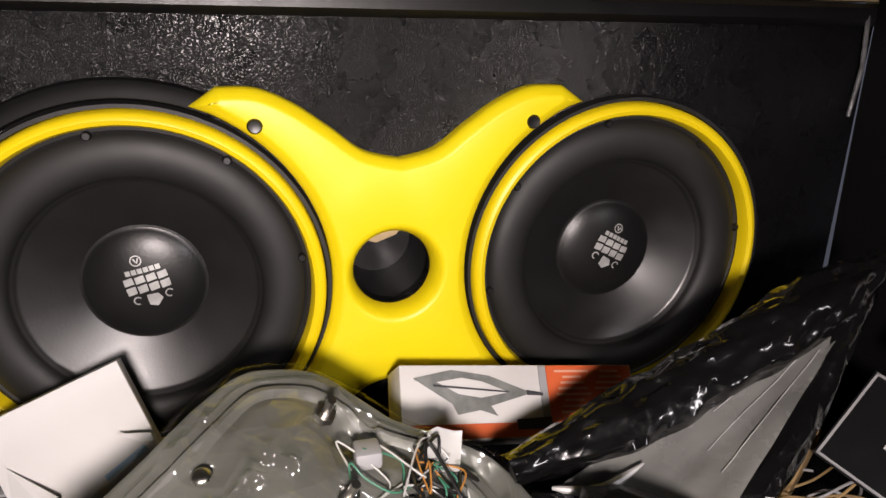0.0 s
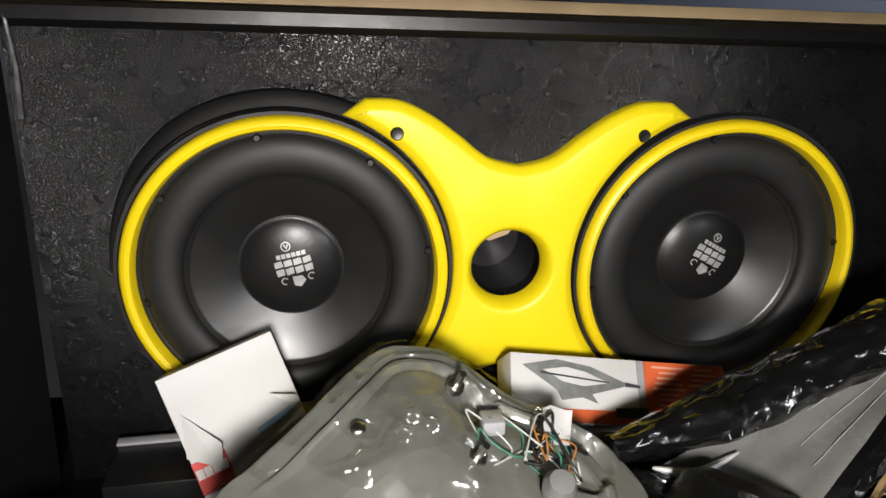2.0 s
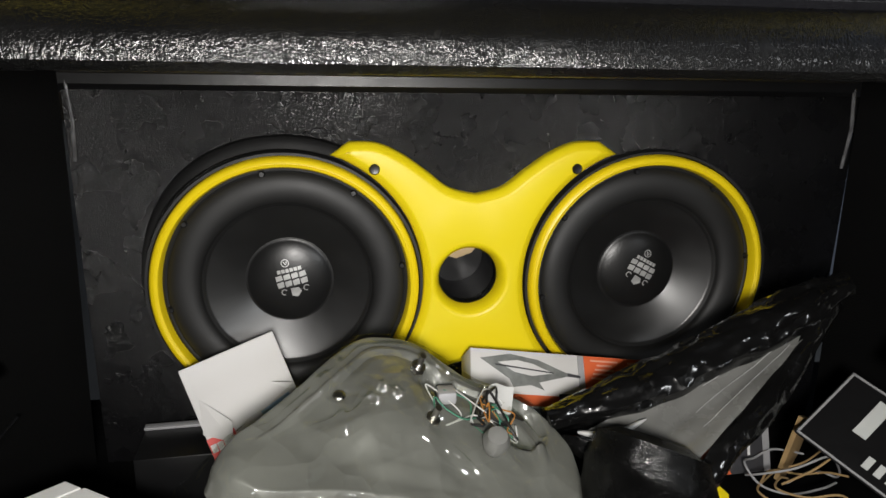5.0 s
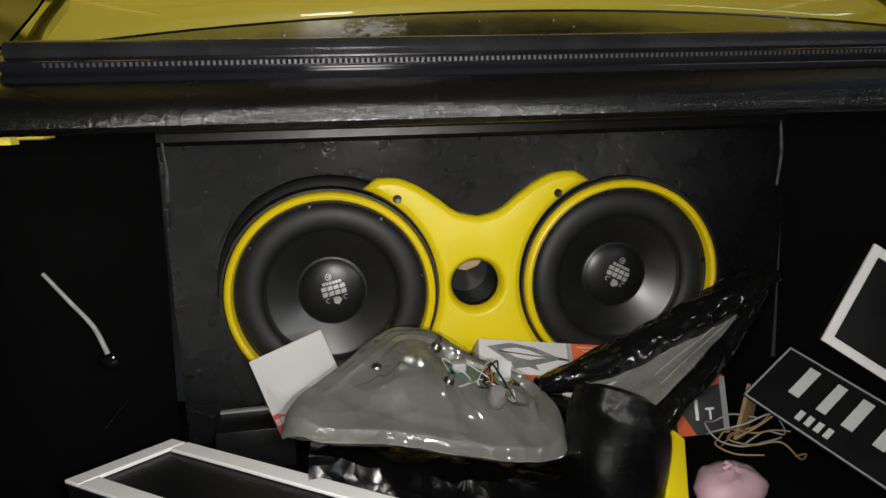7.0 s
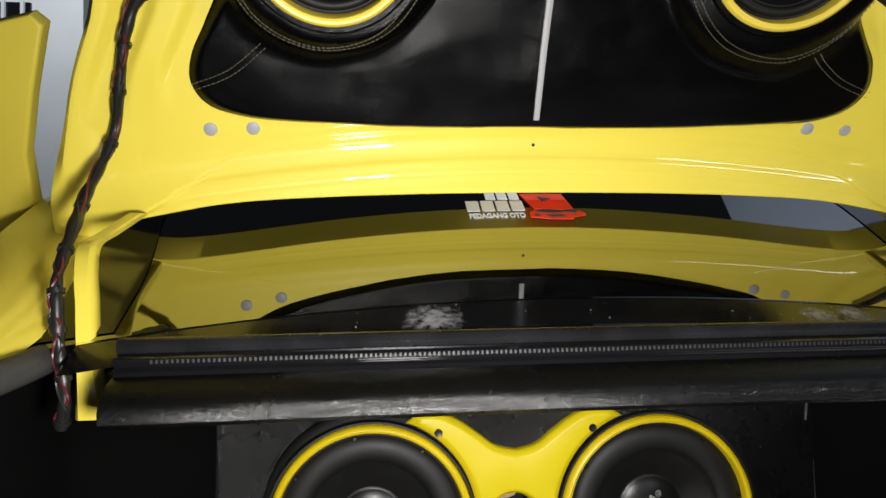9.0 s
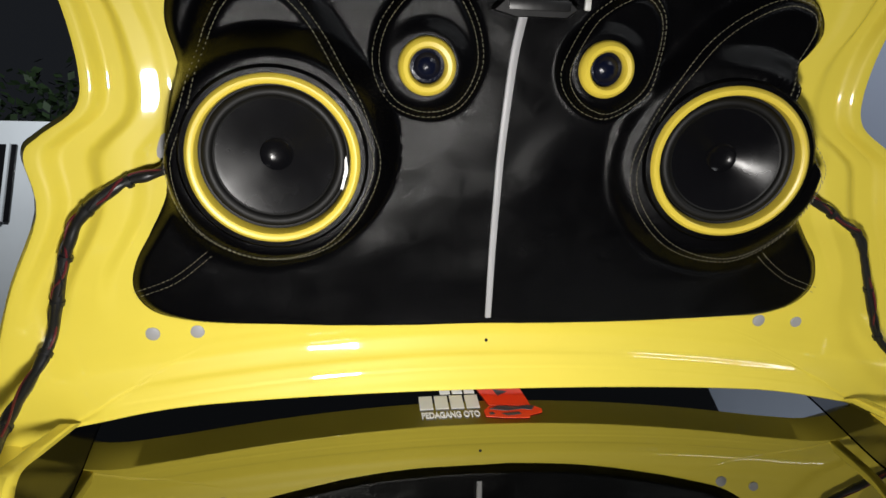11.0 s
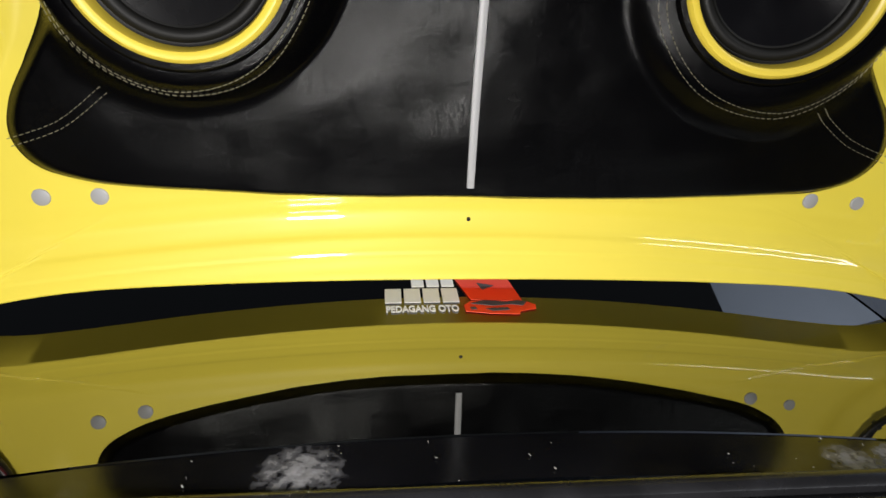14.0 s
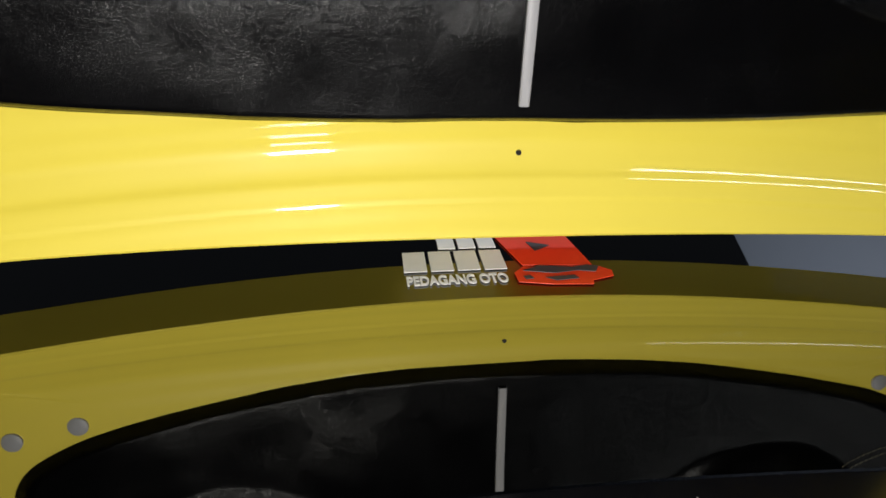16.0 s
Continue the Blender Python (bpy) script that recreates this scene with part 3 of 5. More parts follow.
# ---- lock and small parts on the lid ----
latch = empty("trunk_latch", LID @ Matrix.Translation((0.026, 0.452, 0.012)), "black plastic trunk lock with a hooked catch at the panel's edge", "latch")
part("housing", box((0.150, 0.048, 0.030), (0, 0.013, 0.012), 0.004), M_DARK, latch)
part("lock_body", box((0.084, 0.022, 0.040), (0.002, 0.048, 0.018), 0.004), M_DARK, latch)
part("catch", tube([(-0.02, 0.056, 0.04), (0.0, 0.061, 0.043), (0.02, 0.061, 0.043), (0.034, 0.056, 0.04)], 0.007, 10), M_GLOSS, latch, "hooked metal catch")
part("catch_pin", lathe([(0.0, 0.004), (0.006, 0.004), (0.008, 0.002), (0.008, -0.012)], 20, m=pose(0.018, 0.060, 0.046, -90, 0, 0)), M_BOLT, latch, "worn steel pin")
cover = [(-0.055, -0.028), (-0.035, -0.008), (0.030, -0.008), (0.048, -0.025), (0.035, -0.035), (-0.03, -0.035)]
rows = [[(x, y, 0.0) for x, y in cover], [(x, y, 0.020) for x, y in cover], [(x * 0.96, -0.021 + (y + 0.021) * 0.9, 0.022) for x, y in cover], [(0.0, -0.021, 0.022)] * 6]
part("lower_cover", loft(rows, closed_v=True), M_DARK, latch)
bm = box((0.075, 0.012, 0.003), (0.0, -0.021, 0.0232), 0.001)
part("cover_plate", bm, M_DARK, latch)
part("round_bolt", lathe([(0.0, 0.003), (0.005, 0.003), (0.0075, 0.001), (0.008, -0.008)], 24, m=pose(-0.056, 0.006, 0.03, -90, 0, 0)), M_BOLT, latch, "yellow-stained bolt")
part("cable_clip", box((0.008, 0.014, 0.006), (0.060, -0.018, 0.016), 0.002), M_WIREW, latch, "white cable clip")

for i, (x, v, r, m, lab) in enumerate([(-0.458, -0.002, 0.0095, M_STRIP, "grey plug"), (-0.402, -0.003, 0.0095, M_STRIP, "grey plug"), (0.410, 0.001, 0.0095, M_STRIP, "grey plug"), (0.466, 0.001, 0.0085, M_STRIP, "grey plug"), (-0.418, 0.250, 0.017, M_STRIP, "grey plug"),
                                       (-0.333, 0.492, 0.0075, M_DARK, "dark hole"), (0.388, 0.497, 0.0075, M_DARK, "dark hole"), (0.475, 0.555, 0.0045, M_DARK, "dark hole"), (0.0, -0.034, 0.0024, M_DARK, "dark hole")]):
    h = lid_relief(x, v, 0.5 if abs(x) < 0.3 else 0.25)
    part("plug" if i < 5 else "hole", lathe([(0.0, 0.0012), (r * 0.9, 0.0012), (r, 0.0005), (r * 1.05, -0.004)], 28, m=lid_pose(x, v, h)), m, trunk_lid, lab)


def taped_cable(name, path, r, parent, twist=True):
    """A taped bundle of wires along a path."""
    line = spline(path, 10)
    part(name, tube(line, r, 10, rough=0.35), M_WIREB, parent, "black taped cable loom")
    bm, red = bmesh.new(), bmesh.new()
    for k in (1, 2):
        tube([p + Vector((0.8 * r * math.sin(i * 0.4 + 2 * k), -r * 0.8, 0.8 * r * math.cos(i * 0.33 + k))) for i, p in enumerate(line)], 0.0016, 6, bm=bm if k == 1 else red)
    part("loose_wire", bm, M_WIREB, parent)
    part("loose_wire", red, M_WIRER, parent, "dark red wire")
    for k in range(6, len(line) - 3, 11):
        d = (line[k + 1] - line[k]).normalized()
        part("cable_tie", tube([line[k] - d * 0.003, line[k] + d * 0.003], r * 1.35, 10), M_WIREB, parent)


def lid_points(pts, h):
    return [LID @ Vector((x, v, bow(x) + h)) for x, v in pts]


loom = empty("cable_loom", Matrix(), "black taped wiring loom clipped to the lid and hinge arm", "cable", "lid wiring")
taped_cable("cable", lid_points([(-0.395, 0.236), (-0.43, 0.222), (-0.47, 0.208), (-0.515, 0.170), (-0.54, 0.115), (-0.555, 0.062), (-0.574, 0.0)], 0.016) +
            [Vector(p) for p in [(-0.589, 0.36, 1.075), (-0.586, 0.31, 1.022), (-0.583, 0.272, 0.975), (-0.580, 0.264, 0.94), (-0.576, 0.262, 0.895), (-0.571, 0.264, 0.848), (-0.580, 0.275, 0.81)]], 0.0068, loom)
loom = empty("cable_loom", Matrix(), "thin black cable running from the speaker along the lid edge", "cable", "lid wiring")
taped_cable("cable", lid_points([(0.40, 0.215), (0.424, 0.199), (0.474, 0.17), (0.507, 0.144), (0.542, 0.062), (0.572, -0.005), (0.63, -0.062), (0.665, -0.10)], 0.020), 0.0052, loom)

# ---- hinge arms, body edges, spoiler ----
for side in (-1, 1):
    line = spline([Vector(p) for p in [(side * 0.560, 0.46, 1.062), (side * 0.572, 0.385, 1.030), (side * 0.570, 0.325, 1.012), (side * 0.563, 0.298, 0.983), (side * 0.557, 0.286, 0.946), (side * 0.553, 0.280, 0.891), (side * 0.546, 0.278, 0.820)]], 8)
    rows = []
    for k, p in enumerate(line):
        w = 0.0105 + 0.006 * smooth(0.8, 1.0, k / len(line))
        rows.append([p + Vector((dx * w, dy * 0.014, 0)) for dx, dy in ((-1, -0.6), (-0.7, -1), (0.7, -1), (1, -0.6), (1, 0.6), (0.7, 1), (-0.7, 1), (-1, 0.6))])
    bm = loft(rows, closed_v=True)
    bm.faces.new([bm.verts.new(p) for p in rows[-1]])
    arm = part("hinge_arm", bm, M_PAINT, car, "yellow painted lid hinge arm")
    part("hinge_bracket", box((0.034, 0.03, 0.045), (side * 0.524, 0.306, 0.846), 0.004), M_PAINT, car, "yellow hinge bracket")
    # painted quarter panel top with its gutter, seal and pillar
    edge = spline([Vector(p) for p in [(side * 0.60, 0.33, 0.890), (side * 0.60, 0.24, 0.882), (side * 0.625, 0.14, 0.862), (side * 0.632, 0.06, 0.825), (side * 0.575, 0.02, 0.785), (side * 0.518, 0.003, 0.745), (side * 0.494, -0.003, 0.70), (side * 0.486, -0.006, 0.63), (side * 0.484, -0.01, 0.45)]], 8)
    part("trunk_seal", tube(edge, 0.017, 12), M_SEAL, car, "soft black rubber trunk seal")
    part("gutter", tube([p + Vector((side * 0.036, -0.010, 0.010)) for p in edge if p.z < 0.80], 0.019, 10), M_PAINT, car, "yellow painted gutter")
    rows = []
    for y in np.linspace(0.10, 1.1, 16):
        z = 0.885 + 0.10 * smooth(0.1, 0.45, y) + 0.50 * max(0, y - 0.40)
        rows.append([(side * (0.60 + 0.03 * smooth(0.35, 0.1, y)), y, z - 0.03), (side * 0.635, y, z), (side * 0.70, y, z + 0.012), (side * 0.78, y, z - 0.01), (side * 0.86, y, z - 0.08), (side * 0.88, y, z - 0.45)])
    part("quarter_panel", loft(rows), M_PAINT, car, "glossy yellow quarter panel and rear pillar")
    out = [(side * x, v) for x, v in [(0.70, 0.10), (0.715, 0.115), (0.90, 0.07), (0.95, 0.02), (0.97, -0.30), (0.86, -0.25), (0.785, -0.19), (0.775, -0.10), (0.74, 0.0)]]
    bm = slab([Vector(p) for p in out], 0.03, 0.006)
    bm.transform(LID @ Matrix.Translation((0, 0, -0.135)) @ Matrix.Rotation(radians(-90), 4, "X"))
    part("spoiler_end", bm, M_PAINT, car, "yellow end of the lid spoiler")

# ---- sticker on the glass ----
sticker = empty("glass_sticker", Matrix(), "white and red vinyl sticker on the rear glass", "sticker")


def on_sticker(x, s, lift=0.0012):
    """x across, s up along the glass from y = 0.44."""
    return on_glass(x, 0.438 + s * math.cos(SLOPE), lift)


def sticker_shape(name, pts, mat, label="", lift=0.0012):
    bm = bmesh.new()
    vs = [bm.verts.new(on_sticker(x, s, lift)) for x, s in pts]
    bm.faces.new(vs)
    geo = bmesh.ops.extrude_face_region(bm, geom=bm.faces[:])
    for v in geo["geom"]:
        if isinstance(v, bmesh.types.BMVert):
            v.co.z += 0.0005
    return part(name, bm, mat, sticker, label, smooth=False)


for k in range(4):
    x = -0.098 + 0.0228 * k
    sticker_shape("name_bar", [(x, 0.060), (x + 0.0195, 0.060), (x + 0.0205, 0.098), (x + 0.001, 0.098)], M_STICKW, "white lettering bar")
for k in range(3):
    x = -0.064 + 0.0185 * k
    sticker_shape("name_bar", [(x, 0.103), (x + 0.0155, 0.103), (x + 0.016, 0.13), (x + 0.0005, 0.13)], M_STICKW, "white lettering bar")
cu = bpy.data.curves.new("words", "FONT")
cu.body, cu.size, cu.extrude = "PEDAGANG OTO", 0.030, 0.0003
cu.offset = 0.0009
tmp = new("words", cu)
me = bpy.data.meshes.new_from_object(tmp.evaluated_get(bpy.context.evaluated_depsgraph_get()))
bpy.data.objects.remove(tmp)
xs = [v.co.x for v in me.vertices]
f = 0.084 / (max(xs) - min(xs))
for v in me.vertices:
    v.co = on_sticker(-0.097 + (v.co.x - min(xs)) * f, 0.0370 + v.co.y * 0.72, 0.0014 + v.co.z)
me.materials.append(M_STICKW)
words = new("lettering", me)
words.parent = sticker
sticker_shape("emblem_panel", [(0.0040, 0.0659), (0.0660, 0.0630), (0.0600, 0.1248), (-0.0080, 0.1248)], M_STICKER, "red emblem panel")
sticker_shape("emblem_arrow", [(0.0180, 0.1105), (0.0380, 0.1029), (0.0220, 0.0915)], M_GREYP, "dark triangle", 0.0024)
sticker_shape("emblem_body", [(-0.0060, 0.0356), (0.0220, 0.0299), (0.0560, 0.0284), (0.0580, 0.0356), (0.0780, 0.0428), (0.0800, 0.0529), (0.0700, 0.0616), (0.0040, 0.0630), (-0.0060, 0.0515)], M_STICKER, "red car-shaped emblem")
sticker_shape("emblem_window", [(0.0020, 0.0529), (0.0180, 0.0616), (0.0460, 0.0572), (0.0600, 0.0616), (0.0700, 0.0587), (0.0640, 0.0486), (0.0500, 0.0515), (0.0280, 0.0472)], M_GREYP, "dark emblem line", 0.0024)
sticker_shape("emblem_line", [(0.0180, 0.0400), (0.0440, 0.0428), (0.0460, 0.0371), (0.0260, 0.0342)], M_GREYP, "dark emblem line", 0.0024)
sticker_shape("emblem_line", [(0.0000, 0.0428), (0.0060, 0.0443), (0.0080, 0.0385), (0.0010, 0.0378)], M_GREYP, "dark emblem line", 0.0024)

# ---- subwoofer box ----
SUBS = [(-0.2475, 0.547), (0.2505, 0.547)]
BOARD = 0.66
sub_box = empty("subwoofer_box", Matrix.Translation((0, BOARD, 0.3)), "black leatherette subwoofer box across the back of the trunk", "subwoofer box")
# front board with real openings for the port
port = [(-0.006 + 0.0405 * math.cos(a), 0.254 + 0.0405 * math.sin(a)) for a in np.linspace(0, 2 * math.pi, 48, endpoint=False)]
bm = bmesh.new()
loops = [[(-0.500, 0.0), (0.548, 0.0), (0.548, 0.522), (-0.500, 0.522)], port]
for sx, sz in SUBS:
    loops.append([(sx + 0.158 * math.cos(a), sz - 0.3 + 0.158 * math.sin(a)) for a in np.linspace(0, 2 * math.pi, 96, endpoint=False)])
edges = []
for loop in loops:
    vs = [bm.verts.new((x, 0, z)) for x, z in loop]
    edges += [bm.edges.new((vs[k], vs[(k + 1) % len(vs)])) for k in range(len(vs))]
bmesh.ops.triangle_fill(bm, use_beauty=True, edges=edges)
ext = bmesh.ops.extrude_face_region(bm, geom=bm.faces[:])
for v in ext["geom"]:
    if isinstance(v, bmesh.types.BMVert):
        v.co.y += 0.02
part("front_board", bm, M_LEATHER, sub_box, smooth=False)
part("port_tube", loft([[(x, y, z) for x, z in port] for y in (0.0, 0.05, 0.1)], closed_v=True), M_DARK, sub_box, "black bass port tube")
bm = bmesh.new()
bm.faces.new([bm.verts.new((x, 0.1, z)) for x, z in port])
part("port_back", bm, M_DARK, sub_box)
part("port_lining", slab([(-0.034, 0.268), (-0.018, 0.284), (0.004, 0.290), (0.022, 0.284), (0.010, 0.270), (-0.012, 0.262)], 0.002, 0, Matrix.Translation((0, 0.06, 0))), M_WOOD, sub_box, "bare wood seen inside the port")
part("top_moulding", loft([[(x, y, z) for y, z in ((0.012, 0.495), (-0.004, 0.500), (-0.010, 0.506), (-0.010, 0.518), (-0.004, 0.523), (0.03, 0.524))] for x in np.linspace(-0.55, 0.55, 8)]), M_DARK, sub_box, "black bevelled top moulding")
part("top_board", box((1.12, 0.22, 0.012), (0, 0.105, 0.531), 0.001), M_WOOD, sub_box, "bare plywood top board")

H = [(0.0, 0.117), (0.035, 0.126), (0.066, 0.149), (0.098, 0.171), (0.131, 0.185), (0.165, 0.186), (0.189, 0.170)]
arc = []
for k in range(0, 33):
    a = radians(111 + (249 - 111) * k / 32)
    arc.append((0.2495 + 0.181 * math.cos(a), 0.181 * math.sin(a)))
top = [tuple(p) for p in spline([Vector((x, z)) for x, z in H[:-1]], 6)] + [H[-1]]
right = top + arc[1:-1] + [(x, -z) for x, z in reversed(top)]
outline = [Vector(p) for p in right + [(-x, z) for x, z in reversed(right)][1:-1]]
centre = Vector((-0.006, 0.002))


def offset(loop, d):
    """A closed outline moved inwards by d, with its corners kept from running away."""
    area = sum(p.x * q.y - q.x * p.y for p, q in zip(loop, loop[1:] + loop[:1]))
    turn = 1 if area > 0 else -1
    out = []
    for i, p in enumerate(loop):
        a, b = (p - loop[i - 1]).normalized(), (loop[(i + 1) % len(loop)] - p).normalized()
        na, nb = Vector((-a.y, a.x)) * turn, Vector((-b.y, b.x)) * turn
        n = (na + nb).normalized()
        out.append(p + n * d / max(0.6, n.dot(na)))
    return out


outline = [p for i, p in enumerate(outline) if (p - outline[i - 1]).length > 1e-4]
PROFILE = ((0.0, 0.0), (0.0, 0.013), (0.0012, 0.016), (0.0042, 0.0195), (0.0085, 0.0228), (0.0100, 0.0236), (0.0115, 0.0240))
rows = [[(p.x, -d, p.y) for p in offset(outline, q)] for q, d in PROFILE]
bm = loft(rows, closed_v=True)
inner_rows = [[(centre.x + rr * math.cos(a), -d, centre.y + rr * math.sin(a)) for a in np.linspace(0, 2 * math.pi, 96, endpoint=False)]
              for rr, d in ((0.0535, 0.024), (0.0505, 0.0235), (0.0475, 0.021), (0.0438, 0.015), (0.0410, 0.006), (0.0405, 0.0))]
loft(inner_rows, closed_v=True, bm=bm)
edges = []
for loop in (rows[-1], inner_rows[0]):
    vs = [bm.verts.new(p) for p in loop]
    edges += [bm.edges.new((vs[k], vs[(k + 1) % len(vs)])) for k in range(len(vs))]
bmesh.ops.triangle_fill(bm, use_beauty=True, edges=edges)
plate = part("trim_plate", bm, M_PLATE, sub_box, "yellow X-shaped trim plate with a rounded bevel")
plate.matrix_local = Matrix.Translation((0, 0, 0.252))
for x, z in ((-0.1335, 0.405), (0.1325, 0.404), (-0.134, 0.098), (0.132, 0.098)):
    part("screw", lathe([(0.0, 0.001), (0.0055, 0.002), (0.007, 0.0), (0.0072, -0.004)], 20, m=Matrix.Translation((x, -0.0242, z))), M_DARK, sub_box, "black countersunk screw")
# padded black arches that carry the plate's outline round each driver
sx, sz = SUBS[0]
rows = []
for k in range(61):
    a = radians(66 + 112 * k / 60)
    w = 1 - smooth(118, 178, 66 + 112 * k / 60)
    prof = [(0.1805, -0.002), (0.181, 0.010 * w), (0.183, 0.013 * w), (0.184 + 0.007 * w, 0.013 * w), (0.185 + 0.0125 * w, 0.008 * w), (0.1855 + 0.0145 * w, -0.002)]
    rows.append([(sx + r * math.cos(a), -d, sz - 0.3 + r * math.sin(a)) for r, d in prof])
part("padded_arch", loft(rows), M_ARCH, sub_box, "smooth black padded arch that thins out towards the side")

for i, (sx, sz) in enumerate(SUBS):
    sub = empty("subwoofer", Matrix.Translation((sx, BOARD, sz)), "large black subwoofer with a yellow rim ring in the box", "subwoofer", "subwoofers")
    part("rim_ring", lathe([(0.158, 0.0), (0.1590, 0.014), (0.1610, 0.019), (0.165, 0.021), (0.169, 0.020), (0.1722, 0.016), (0.1735, 0.0)], 160), M_RING2, sub, "yellow rim ring")
    part("gasket", lathe([(0.173, 0.0), (0.1745, 0.013), (0.178, 0.013), (0.180, 0.0)], 160), M_RUBBER, sub, "black rubber gasket")
    prof = [(0.1595, 0.004), (0.155, 0.006)] + [(0.1325 + 0.0215 * math.cos(a), 0.001 + 0.012 * math.sin(a)) for a in np.linspace(0.3, math.pi, 16)] + [(0.110, 0.000), (0.108, -0.002)]
    part("surround", lathe(prof, 160), M_RUBBER, sub, "wide black rubber surround")
    part("cone", lathe([(0.109, -0.001), (0.1075, -0.0035), (0.105, -0.0045), (0.057, -0.0285), (0.056, -0.034)], 160), M_CONE, sub, "satin black cone")
    cap = part("dust_cap", lathe([(0.0600, -0.030), (0.0590, -0.0272), (0.0570, -0.0270)] + [(0.0565 * math.sin(a) / math.sin(1.2), -0.0270 + 0.012 * (math.cos(a) - math.cos(1.2)) / (1 - math.cos(1.2))) for a in np.linspace(1.2, 0, 12)], 96), M_CAP, sub, "domed black dust cap")
    # silver emblem as plain shapes, tilted on the cap
    tiltd = (-12, 28)[i]
    rot = Matrix.Translation((0.004, 0, 0.002)) @ pose(0, 0, 0, 0, tiltd, 0)

    def cap_y(x, z):
        q = min(1.0, math.hypot(x, z) / 0.0565) * math.sin(1.2)
        return 0.0270 - 0.012 * (math.sqrt(max(0, 1 - q * q)) - math.cos(1.2)) / (1 - math.cos(1.2)) - 0.0006

    def emblem(pts, name="emblem_bar"):
        bm = bmesh.new()
        vs = []
        for x, z in pts:
            p = rot @ Vector((x, 0, z))
            vs.append(bm.verts.new((p.x, cap_y(p.x, p.z), p.z)))
        bm.faces.new(vs)
        part(name, bm, M_SILVER, cap, "silver printed emblem", smooth=False)

    for k in range(4):
        x = -0.021 + 0.0106 * k
        emblem([(x, 0.0025), (x + 0.0092, 0.0035), (x + 0.0086, 0.0105), (x, 0.0095)])
        emblem([(x + 0.0004, -0.0075), (x + 0.0090, -0.0065), (x + 0.0092, 0.0012), (x, 0.0002)])
    for k in range(6):
        x = -0.017 + 0.0056 * k
        emblem([(x, 0.0125), (x + 0.0046, 0.0125), (x + 0.0046, 0.0175), (x, 0.0175)])
    for a0 in range(0, 360, 30):
        a, b = radians(a0), radians(a0 + 30)
        emblem([(-0.004 + 0.0055 * math.cos(a), 0.0255 + 0.0055 * math.sin(a)), (-0.004 + 0.0055 * math.cos(b), 0.0255 + 0.0055 * math.sin(b)),
                (-0.004 + 0.0044 * math.cos(b), 0.0255 + 0.0044 * math.sin(b)), (-0.004 + 0.0044 * math.cos(a), 0.0255 + 0.0044 * math.sin(a))])
    emblem([(-0.0065, 0.0275), (-0.0050, 0.0280), (-0.0035, 0.0240), (-0.0020, 0.0280), (-0.0008, 0.0270), (-0.0035, 0.0222)])
    emblem([(-0.005, -0.010), (0.006, -0.011), (0.009, -0.017), (0.002, -0.024), (-0.005, -0.021)])
    for sgn in (-1, 1):
        for q in range(7):
            a, b = radians(30 + 36 * q), radians(66 + 36 * q)
            cx = 0.001 + sgn * 0.015
            emblem([(cx + 0.0045 * math.cos(a), -0.014 + 0.0045 * math.sin(a)), (cx + 0.0045 * math.cos(b), -0.014 + 0.0045 * math.sin(b)), (cx + 0.0031 * math.cos(b), -0.014 + 0.0031 * math.sin(b)), (cx + 0.0031 * math.cos(a), -0.014 + 0.0031 * math.sin(a))])
    for a in range(10, 370, 45):
        ar = radians(a)
        part("screw", lathe([(0.0, 0.003), (0.003, 0.003), (0.0045, 0.001), (0.0045, -0.003)], 14, m=Matrix.Translation((0.1525 * math.cos(ar), -0.007, 0.1525 * math.sin(ar)))), M_DARK, sub, "dark screw head")

# ---- things in the trunk ----
FLOOR = 0.30


def bar(w, h, m, mat, parent, name, label=""):
    """A thin printed patch, its face towards local -y."""
    return part(name, box((w, 0.0012, h), bm=None, m=m), mat, parent, label, smooth=False)


# white carton leaning on the left driver
M = pose(-0.298, 0.590, 0.414, -24, -17, 16)
carton = empty("carton", M, "open white cardboard carton with a red end, leaning on a subwoofer", "carton")
part("box_body", box((0.120, 0.055, 0.130), (0, 0, 0.008), 0.0015), M_WHITE, carton)
bm = bmesh.new()
quad = [(-0.050, -0.0290, 0.032), (-0.0245, -0.042, -0.008), (-0.0316, -0.045, -0.031), (-0.061, -0.0295, -0.010)]
loft([[Vector(p) + Vector((0, dy, 0)) for p in quad] for dy in (0.0, -0.0010)], closed_v=True, bm=bm)
for dy in (0.0, -0.0010):
    bm.faces.new([bm.verts.new(Vector(p) + Vector((0, dy, 0))) for p in quad])
part("flap", bm, M_WHITE, carton, "folded grey-white end flap", smooth=False)
bar(0.034, 0.034, Matrix.Translation((-0.043, -0.0290, -0.034)), M_RED, carton, "red_end", "red printed end")
for k in range(4):
    bar(0.007, 0.010, Matrix.Translation((-0.055 + 0.008 * k, -0.0302, -0.030)), M_WHITE, carton, "lettering_bar", "white lettering bar")
bar(0.04, 0.006, Matrix.Translation((0.030, -0.0287, -0.012)) @ pose(0, 0, 0, 0, -12, 0), M_BLUEP, carton, "blue_bar", "pale blue printed line")
part("torn_tab", slab([(0.035, 0.016), (0.060, 0.004), (0.060, -0.004), (0.050, 0.000)], 0.001, 0, Matrix.Translation((0, -0.034, 0)) @ pose(0, 0, 0, 0, 0, -10)), M_WHITE, carton, "bent cardboard tab")

